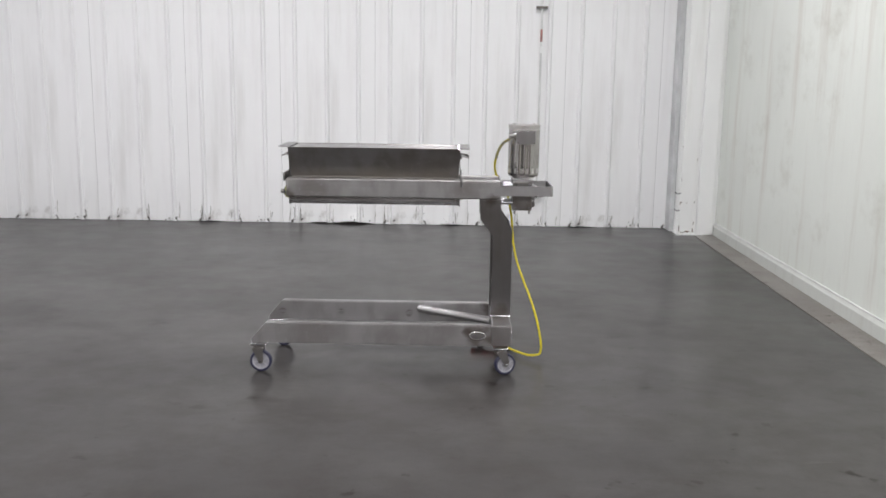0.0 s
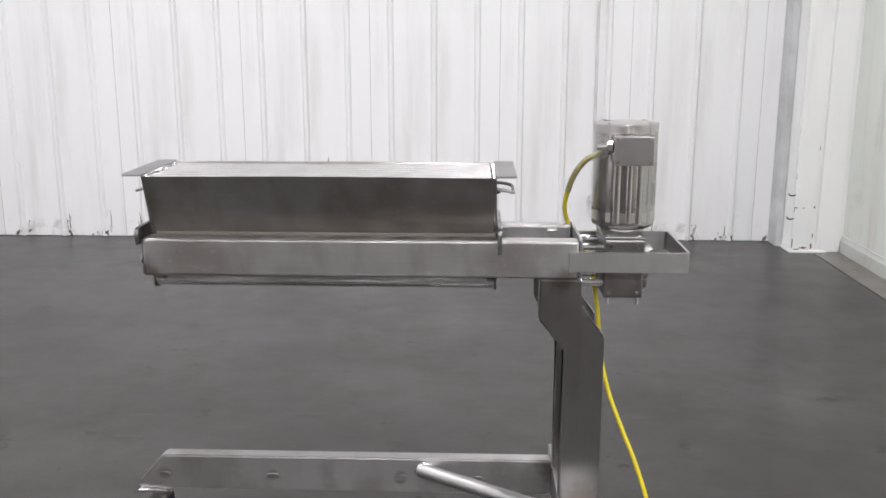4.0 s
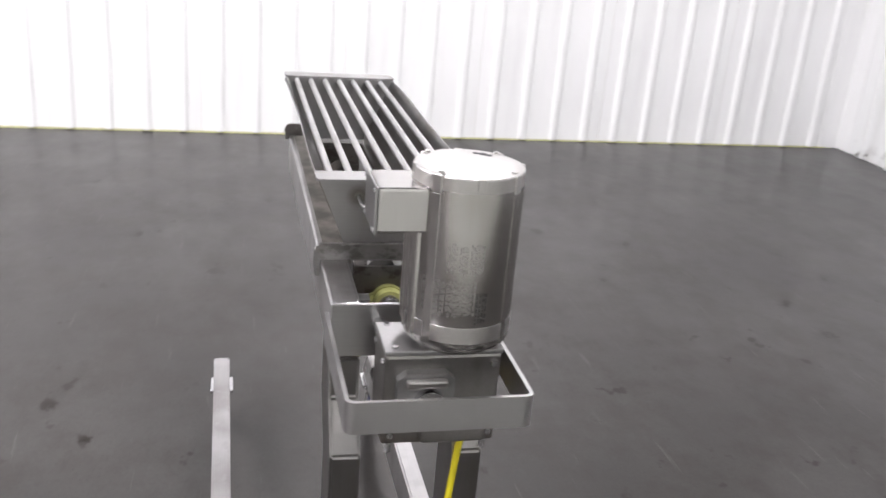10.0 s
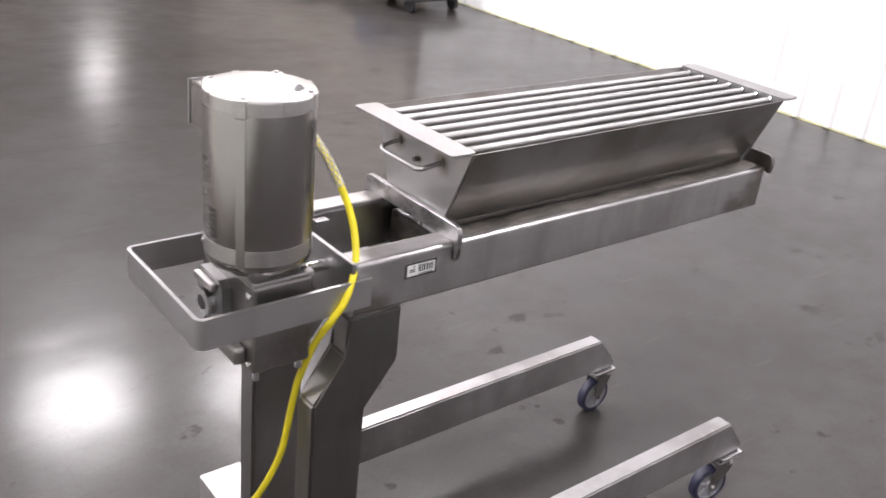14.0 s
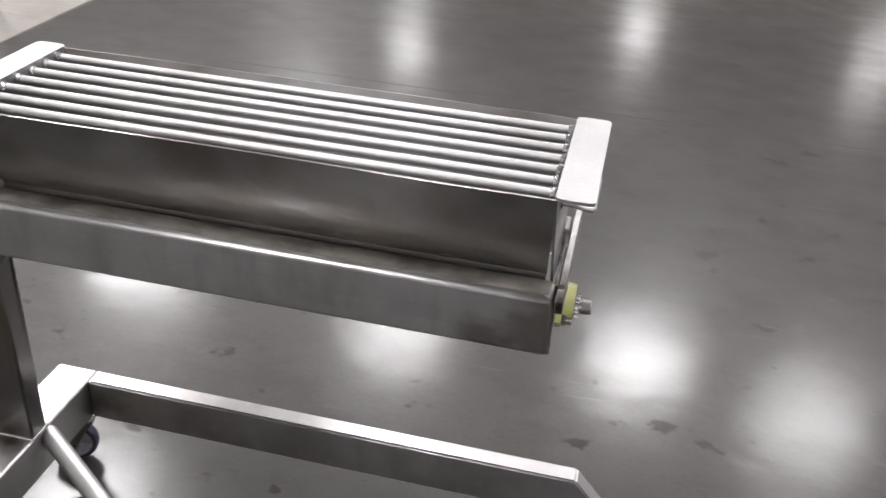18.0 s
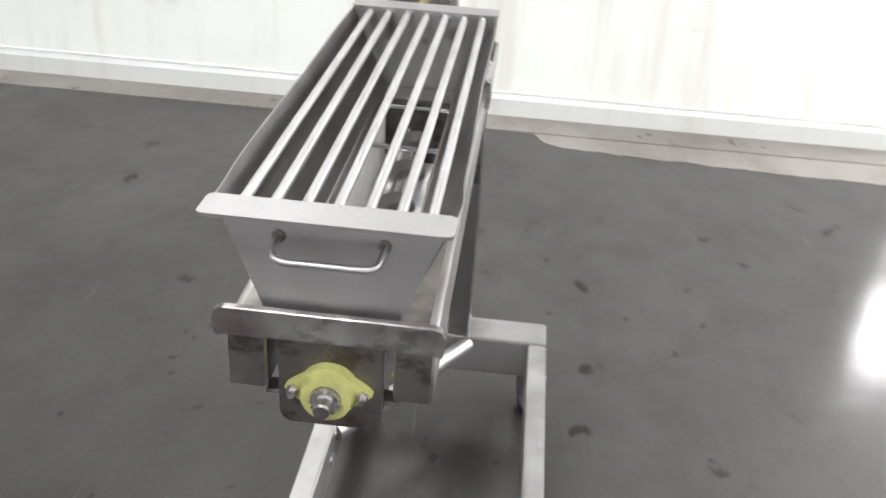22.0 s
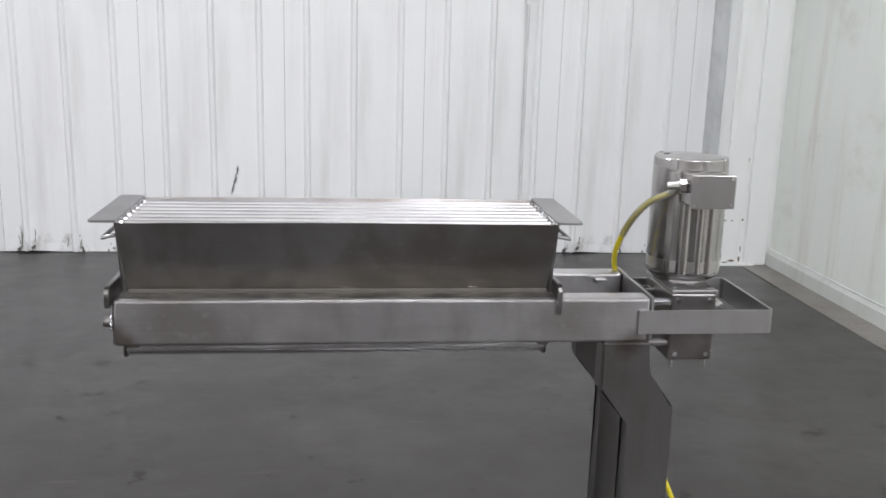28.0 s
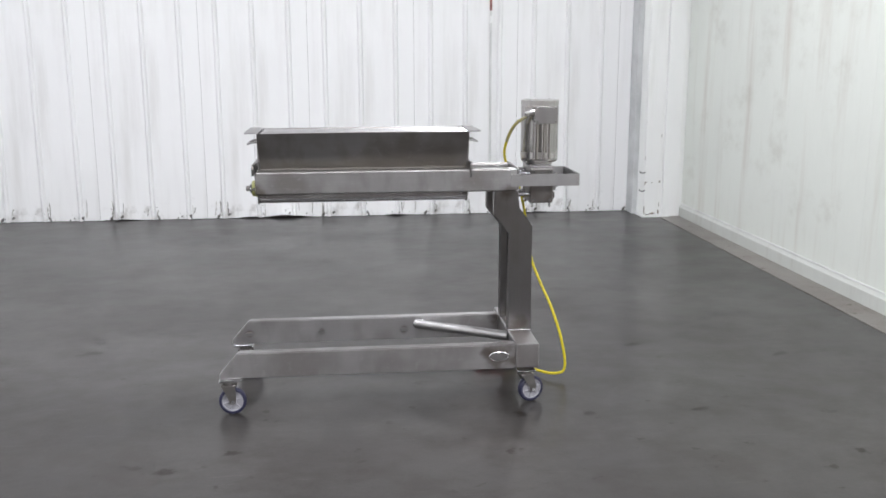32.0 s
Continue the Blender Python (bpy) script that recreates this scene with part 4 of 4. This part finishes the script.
shell = B()
R = 0.0925
turned(shell, MX, MY, [(0.066, 1.087), (0.066, 1.096), (R - 0.024, 1.096), (R - 0.010, 1.0985), (R - 0.004, 1.103), (R - 0.001, 1.109), (R, 1.117), (R, 1.3775)], 64)
motor = part("motor_shell", shell, STEEL_MOTOR, cart, "upright smooth stainless motor shell with nameplate print")
cap = B()
turned(cap, MX, MY, [(R - 0.0005, 1.3775), (R - 0.0005, 1.3985), (R - 0.002, 1.4010), (R - 0.005, 1.4020), (R - 0.022, 1.4028), (0.02, 1.4050)], 64)
part("end_bell", cap, STEEL_CAP, motor, sharp=25)
for k in range(8):                            # four bolt lugs with a plain notch block between each two
    a, bolted = radians(44 + 45 * k), k % 2 == 0
    bm = B()
    if bolted:
        box(bm, R - 0.018, R + 0.0022, -0.010, 0.010, 1.372, 1.4032, 0.0025, 2)
        cyl(bm, (R - 0.0085, 0, 1.4030), (R - 0.0085, 0, 1.4062), 0.0048, 6)
    else:
        box(bm, R - 0.008, R + 0.0012, -0.007, 0.007, 1.382, 1.4022, 0.0015, 2)
    bmesh.ops.transform(bm, matrix=Matrix.Translation((MX, MY, 0)) @ Matrix.Rotation(a, 4, "Z"), verts=bm.verts)
    part("lug", bm, STEEL_CAP, motor)
    if bolted:
        flat = B()
        box(flat, R - 0.012, R + 0.0005, -0.0085, 0.0085, 1.113, 1.3715, 0.0012, 2)
        bmesh.ops.transform(flat, matrix=Matrix.Translation((MX, MY, 0)) @ Matrix.Rotation(a, 4, "Z"), verts=flat.verts)
        part("flat", flat, STEEL_MOTOR, motor)
drain = B()
for dx, dy, r in ((-0.052, 0.035, 0.008), (-0.044, 0.043, 0.006), (-0.058, 0.024, 0.005)):
    cyl(drain, (MX + dx, MY + dy, 1.4025), (MX + dx, MY + dy, 1.4040), r, 14)
part("drain_hole", drain, BLACK, motor)
for dx, r in ((-0.033, 0.0155), (0.002, 0.0115), (0.030, 0.0135)):
    cy = MY - math.sqrt(R * R - dx * dx) + 0.0075
    part("mount_rib", cyl(B(), (MX + dx, cy, 1.118), (MX + dx, cy, 1.300), r, 24), STEEL_MOTOR, motor)
part("weep_plug", cyl(B(), (MX - R - 0.001, MY - 0.012, 1.150), (MX - R + 0.006, MY - 0.012, 1.150), 0.0035, 10), BLACK, motor)
jb = B()
box(jb, 0.822, 0.927, -0.104, MY - 0.06, 1.298, 1.374, 0.005, 2)
jbox = part("junction_box", jb, STEEL_MOTOR, motor, "square stainless terminal box")
part("lid", box(B(), 0.820, 0.929, -0.1085, -0.1045, 1.296, 1.376, 0.0015), STEEL_Y, jbox)
for sx in (0.829, 0.920):
    for sz in (1.304, 1.368):
        part("screw", cyl(B(), (sx, -0.1115, sz), (sx, -0.1085, sz), 0.0045, 10), STEEL_BRIGHT, jbox)
# nameplate print on the shell: columns of upright bars, bent round it
def print_bars(a0, a1, z0, z1, step, seed):
    rnd = random.Random(seed)
    bm = B()
    a = a0
    while a < a1:
        z = z0 + rnd.uniform(0, 0.012)
        while z < z1 - 0.004:
            h = rnd.uniform(0.003, 0.012)
            quad = []
            for aa, zz in ((a, z), (a + step * 0.5, z), (a + step * 0.5, min(z + h, z1)), (a, min(z + h, z1))):
                t = radians(aa)
                quad.append(bm.verts.new((MX + (R + 0.0004) * math.cos(t), MY + (R + 0.0004) * math.sin(t), zz)))
            bm.faces.new(quad)
            z += h + rnd.uniform(0.0015, 0.004)
        a += step * rnd.choice((1, 1, 1, 1.6))
    return bm


part("nameplate_print", print_bars(-29, 9, 1.240, 1.295, 2.4, 3), ETCH, motor)
part("nameplate_print", print_bars(-54, 2, 1.165, 1.230, 2.4, 5), ETCH, motor)
part("nameplate_print", print_bars(4, 16, 1.150, 1.212, 3.2, 7), LABEL_PRINT, motor)
part("lower_band", turned(B(), MX, MY, [(R + 0.0001, 1.119), (R + 0.0004, 1.1195), (R + 0.0004, 1.1475), (R + 0.0001, 1.148)], 64), STEEL_CAP, motor, "bright turned band")
stick = B()
box(stick, 0.548, 0.622, RE[1] + 0.0002, RE[1] + 0.0012, 1.033, 1.064)
label = part("asset_label", stick, PLUG_GREY, beam_rear, "small white barcode label with a dark border")
bars = B()
rnd = random.Random(4)
bx = 0.557
while bx < 0.594:
    w = rnd.uniform(0.0016, 0.0042)
    box(bars, bx, bx + w, RE[1] + 0.0018, RE[1] + 0.0022, 1.043, 1.0585)
    bx += w + rnd.uniform(0.0014, 0.0030)
prism(bars, [(0.599, 1.0545), (0.605, 1.0545), (0.602, 1.0595)], "y", RE[1] + 0.0018, RE[1] + 0.0022)
for zb in (1.045, 1.049):
    box(bars, 0.599, 0.612, RE[1] + 0.0018, RE[1] + 0.0022, zb, zb + 0.0022)
box(bars, 0.558, 0.590, RE[1] + 0.0018, RE[1] + 0.0022, 1.0385, 1.0402)
part("label_face", box(B(), 0.553, 0.617, RE[1] + 0.0012, RE[1] + 0.0018, 1.037, 1.060), LABEL_WHITE, beam_rear)
part("label_print", bars, LABEL_PRINT, beam_rear)

# ---------------------------------------------------------------- hopper that hangs on the beams
LIFT.z = 0.0
hopper = root("feed_hopper", "long stainless hopper with rod grate and end handles on beams", "hopper", (0, 0, 1.06 + RISE))
HZ = Matrix.Translation((0, 0, -1.071))


def hpart(name, bm, mat, label="", sharp=16):
    bmesh.ops.transform(bm, matrix=HZ, verts=bm.verts)
    return part(name, bm, mat, hopper, label, sharp)


def side_sheet(s, bow):
    """One sloping side; its top edge bows a little and curls at the corners."""
    bm, k = B(), 40
    grid = []
    for i in range(k + 1):
        u = i / k
        x_top, x_low = -0.494 + 0.988 * u, -0.489 + 0.978 * u
        b = bow * math.sin(math.pi * u) ** 0.6 + (0.006 if s < 0 else -0.002) * math.exp(-((u - 0.05) / 0.045) ** 2) + 0.002 * math.sin(9 * u)
        col = []
        for v, y, z in ((0, 0.160 + b, 1.266 + 0.002 * math.sin(math.pi * u)), (0.35, 0.136 + 0.5 * b, 1.207), (0.7, 0.108 + 0.15 * b, 1.145), (1, 0.0815, 1.092)):
            x = x_top + (x_low - x_top) * v
            col.append((x, s * y + CY, z))
        grid.append(col)
    out = [[bm.verts.new(p) for p in col] for col in grid]
    inn = [[bm.verts.new((p[0], p[1] - s * 0.003, p[2] + 0.0004)) for p in col] for col in grid]
    for i in range(k):
        for j in range(3):
            bm.faces.new((out[i][j], out[i + 1][j], out[i + 1][j + 1], out[i][j + 1]))
            bm.faces.new((inn[i][j], inn[i][j + 1], inn[i + 1][j + 1], inn[i + 1][j]))
        bm.faces.new((out[i][0], inn[i][0], inn[i + 1][0], out[i + 1][0]))
        bm.faces.new((out[i][3], out[i + 1][3], inn[i + 1][3], inn[i][3]))
    for i in (0, k):
        for j in range(3):
            bm.faces.new((out[i][j], out[i][j + 1], inn[i][j + 1], inn[i][j]))
    return bm


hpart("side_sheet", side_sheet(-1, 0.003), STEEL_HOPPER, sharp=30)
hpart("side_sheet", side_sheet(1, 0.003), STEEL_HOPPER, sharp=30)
for s in (-1, 1):
    lip = B()
    box(lip, -0.488, 0.488, CY + s * 0.0808 - 0.0025, CY + s * 0.0808 + 0.0025, 1.067, 1.101, 0.001)
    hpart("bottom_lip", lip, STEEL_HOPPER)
    for x in (-0.33, 0.0, 0.3):
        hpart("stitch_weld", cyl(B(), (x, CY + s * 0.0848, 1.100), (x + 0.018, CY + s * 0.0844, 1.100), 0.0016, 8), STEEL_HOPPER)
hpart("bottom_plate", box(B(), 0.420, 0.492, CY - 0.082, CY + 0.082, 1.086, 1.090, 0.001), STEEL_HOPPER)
for s in (-1, 1):
    low, high = s * 0.500, s * 0.495
    bm = B()
    ring_a = [(high, -0.157 + CY, 1.266), (high, 0.157 + CY, 1.266), (low, 0.083 + CY, 1.080), (low, -0.083 + CY, 1.080)]
    a = [bm.verts.new(p) for p in ring_a]
    b = [bm.verts.new((p[0] - s * 0.004, p[1], p[2])) for p in ring_a]
    bm.faces.new(a)
    bm.faces.new(b[::-1])
    for i in range(4):
        bm.faces.new((a[i], b[i], b[(i + 1) % 4], a[(i + 1) % 4]))
    hpart("end_sheet", bm, STEEL_SHEET)
    x_in, x_out = s * 0.491, s * 0.550
    hpart("end_flange", prism(B(), rounded(min(x_in, x_out), max(x_in, x_out), -0.163, 0.163, 0.010), "z", 1.2665, 1.2715), STEEL_FLANGE, "flat flange along the end of the hopper")
    zc = 1.220
    line = smooth_line([(s * 0.496, 0.0705, zc), (s * 0.520, 0.0705, zc - 0.002), (s * 0.540, 0.067, zc - 0.007), (s * 0.546, 0.055, zc - 0.010)], 5)
    line += [Vector((s * 0.546, y, zc - 0.010)) for y in (0.03, 0, -0.03)]
    line += [Vector((p[0], -p[1], p[2])) for p in line[:-3][::-1]]
    handle = hpart("handle", sweep(B(), line, 0.0048, 12), STEEL_ROD, "bent rod lifting handle", 40)
    if s > 0:
        hpart("stud", cyl(B(), (s * 0.496, -0.004, 1.203), (s * 0.508, -0.004, 1.203), 0.005, 10), STEEL_DULL)
    for y in (-0.0705, 0.0705):
        hpart("weld_scorch", cyl(B(), (s * 0.4965, y, zc), (s * 0.4985, y, zc), 0.0095, 16), DULL_BROWN if s > 0 else STEEL_DULL)
def hook_bar(under, drop=0.036, tall=0.0335):
    """Outline of a bar with a lug down over each beam; under: the height of its underside between the lugs."""
    half = [(0.0, under), (0.1485, under), (0.1485, under - drop), (0.157, under - drop - 0.002), (0.161, under - drop + 0.024), (0.160, under + tall - 0.0135), (0.155, under + tall - 0.0045), (0.145, under + tall)]
    return [(-y, z) for y, z in half[::-1]] + half[1:]


saddle, end_bar = hook_bar(1.0885), hook_bar(1.076, 0.004, 0.0425)
for prof, xa, xb in ((end_bar, -0.5250, -0.5130), (saddle, 0.500, 0.512)):
    bm = prism(B(), prof, "x", xa, xb)
    bmesh.ops.bevel(bm, geom=list(bm.edges), offset=0.0015, segments=1, affect="EDGES")
    hpart("saddle_bar", bm, STEEL_BAR, "hooked bar that rests over the beams")
grate = [0.121, 0.080, 0.038, -0.004, -0.046, -0.088, -0.129]
for y in grate:
    bm = B()
    cyl(bm, (-0.492, y, 1.258), (0.492, y, 1.258), 0.0076, 18)
    hpart("grate_rod", bm, STEEL_ROD)
for s in (-1, 1):
    for y in grate:
        hpart("rod_weld", cyl(cyl(B(), (s * 0.480, y, 1.258), (s * 0.486, y, 1.258), 0.0086, 16, 0.0100), (s * 0.486, y, 1.258), (s * 0.4925, y, 1.258), 0.0100, 16, 0.0092), STEEL_BRIGHT)

# ---------------------------------------------------------------- power cable with its plug
cable = root("power_cable", "yellow power cable with a red plug lying on the floor", "cable")
hang = [(0.785, -0.052, 1.323), (0.752, -0.025, 1.300), (0.728, 0.005, 1.262), (0.713, 0.045, 1.210), (0.706, 0.088, 1.146), (0.722, 0.130, 1.085), (0.755, 0.158, 1.035), (0.782, 0.157, 0.995),
        (0.796, 0.135, 0.950), (0.806, 0.115, 0.895), (0.816, 0.098, 0.830), (0.825, 0.085, 0.730), (0.834, 0.074, 0.655), (0.856, 0.045, 0.560), (0.895, 0.004, 0.455), (0.932, -0.032, 0.365),
        (0.975, -0.062, 0.230), (1.003, -0.072, 0.090), (1.000, -0.070, 0.025), (0.972, -0.066, 0.0085), (0.930, -0.048, 0.0075), (0.892, 0.000, 0.0075), (0.868, 0.045, 0.0075), (0.836, 0.098, 0.010), (0.794, 0.137, 0.022), (0.744, 0.167, 0.038)]
hang = [(x, y, z - 0.011 * min(1, z) + RISE * min(1.0, max(0.0, (25 - i) / 6))) for i, (x, y, z) in enumerate(hang)]
part("cord", sweep(B(), smooth_line(hang, 10), 0.0068, 14), CABLE, cable, sharp=60)
grip = smooth_line([(0.800, -0.060, 1.331 + RISE)] + hang[:5], 10)
braid, line = B(), grip[2:-8]
side = Vector((0, 0, 1))
for strand in range(12):
    spin, path = (1 if strand % 2 else -1), []
    for i, p in enumerate(line):
        way = (line[min(i + 1, len(line) - 1)] - line[max(i - 1, 0)]).normalized()
        u = way.cross(side).normalized()
        a = spin * i * 0.42 + strand // 2 * 2 * math.pi / 6
        path.append(p + (u * math.cos(a) + way.cross(u) * math.sin(a)) * 0.0076)
    sweep(braid, path, 0.0012, 6)
tagged(part("grip", braid, MESH_GRIP, cable, "", 60), "woven wire strain grip over the cable", kind="stuff")
gland = B()
cyl(gland, (0.822, -0.066, 1.357), (0.808, -0.063, 1.357), 0.0165, 6)
cyl(gland, (0.808, -0.063, 1.357), (0.780, -0.053, 1.356), 0.012, 16, 0.009)
part("gland", gland, STEEL_CAP, cable)
pa, pb = Vector((0.742, 0.168, 0.0372)), Vector((0.595, 0.224, 0.0372))
way = (pb - pa).normalized()
part("plug_nut", cyl(cyl(B(), pa, pa + way * 0.020, 0.013, 20, 0.0195), pa + way * 0.020, pa + way * 0.034, 0.0195, 20), PLUG_RED, cable)
part("plug_body", cyl(B(), pa + way * 0.034, pa + way * 0.098, 0.020, 28, 0.0245), PLUG_RED, cable, "red plug body")
collar = cyl(cyl(B(), pa + way * 0.090, pa + way * 0.096, 0.033, 32, 0.0365), pa + way * 0.096, pa + way * 0.120, 0.0365, 32)
for k in range(10):
    a = 2 * math.pi * k / 10
    out = (Vector((-way.y, way.x, 0)) * math.cos(a) + Vector((0, 0, 1)) * math.sin(a)) * 0.0355
    cyl(collar, pa + way * 0.097 + out, pa + way * 0.119 + out, 0.0035, 8)
part("plug_ring", collar, PLUG_RING, cable, "grey ribbed locking ring")
face = cyl(B(), pa + way * 0.120, pb, 0.0275, 28)
part("plug_face", face, PLUG_RED, cable, "red pin shroud")
part("plug_hole", cyl(B(), pb, pb + way * 0.001, 0.020, 24), BLACK, cable)
for k in range(4):
    a = 2 * math.pi * k / 4 + 0.4
    out = (Vector((-way.y, way.x, 0)) * math.cos(a) + Vector((0, 0, 1)) * math.sin(a)) * 0.0125
    part("pin", cyl(B(), pb + out, pb + way * 0.004 + out, 0.0028, 8), STEEL_DULL, cable)

# ---------------------------------------------------------------- dollies by the far end of the wall
def dolly(x, y, turn, deck, post):
    e = root("platform_dolly", "low platform dolly with a " + ("worn pale deck and a black post" if post else "dark deck"), "dolly", (x, y, 0), group="dollies by the wall")
    e.rotation_euler = (0, 0, radians(turn))
    part("deck", box(B(), -0.58, 0.58, -0.36, 0.36, 0.165, 0.20, 0.006), deck, e)
    for y0 in (-0.382, 0.362):
        part("side_rail", box(B(), -0.60, 0.60, y0, y0 + 0.02, 0.12, 0.205, 0.003), BLACK, e)
    for x0 in (-0.602, 0.582):
        part("end_rail", box(B(), x0, x0 + 0.02, -0.362, 0.362, 0.12, 0.205, 0.003), BLACK, e)
    for s in (-1, 1):
        for q in (-1, 1):
            part("wheel", cyl(B(), (s * 0.48, q * 0.28 - 0.02, 0.062), (s * 0.48, q * 0.28 + 0.02, 0.062), 0.062, 20), BLACK, e)
            part("fork", box(B(), s * 0.48 - 0.03, s * 0.48 + 0.03, q * 0.28 - 0.03, q * 0.28 + 0.03, 0.10, 0.165, 0.004), STEEL_DULL, e)
    if post:
        part("post", cyl(cyl(B(), (0.30, -0.02, 0.201), (0.30, -0.02, 1.1), 0.062, 24), (0.30, -0.02, 0.201), (0.30, -0.02, 0.212), 0.085, 24), BLACK, e)
    return e


dolly(-4.21, -6.54, 94, TIMBER, True)
dolly(-3.87, -7.91, 97, BLACK, False)
crate = root("blue_crate", "dark blue plastic crate standing on the platform dolly", "crate", (-4.21, -6.80, 0.2))
part("body", box(B(), -0.27, 0.27, -0.18, 0.18, 0.001, 0.32, 0.02), BLUE, crate)
part("rim", box(B(), -0.285, 0.285, -0.195, 0.195, 0.285, 0.325, 0.006), BLUE, crate)

# foot of a machine that stands past the end of the panel wall
stand = root("equipment_stand", "grey-green painted equipment frame on a black foot", "stand", (3.48, -3.75, 0.004))
part("leg", box(B(), -0.035, 0.035, -0.035, 0.035, 0.05, 1.2, 0.006), GREEN_GREY, stand)
part("foot", cyl(B(), (0, 0, 0), (0, 0, 0.05), 0.055, 20, 0.04), BLACK, stand)
part("bottom_rail", box(B(), 0.035, 0.95, -0.02, 0.02, 0.17, 0.21, 0.004), STEEL_DULL, stand)
part("leg", box(B(), 0.95, 1.02, -0.035, 0.035, 0.05, 1.2, 0.006), GREEN_GREY, stand)
part("foot", cyl(B(), (0.985, 0, 0), (0.985, 0, 0.05), 0.055, 20, 0.04), BLACK, stand)
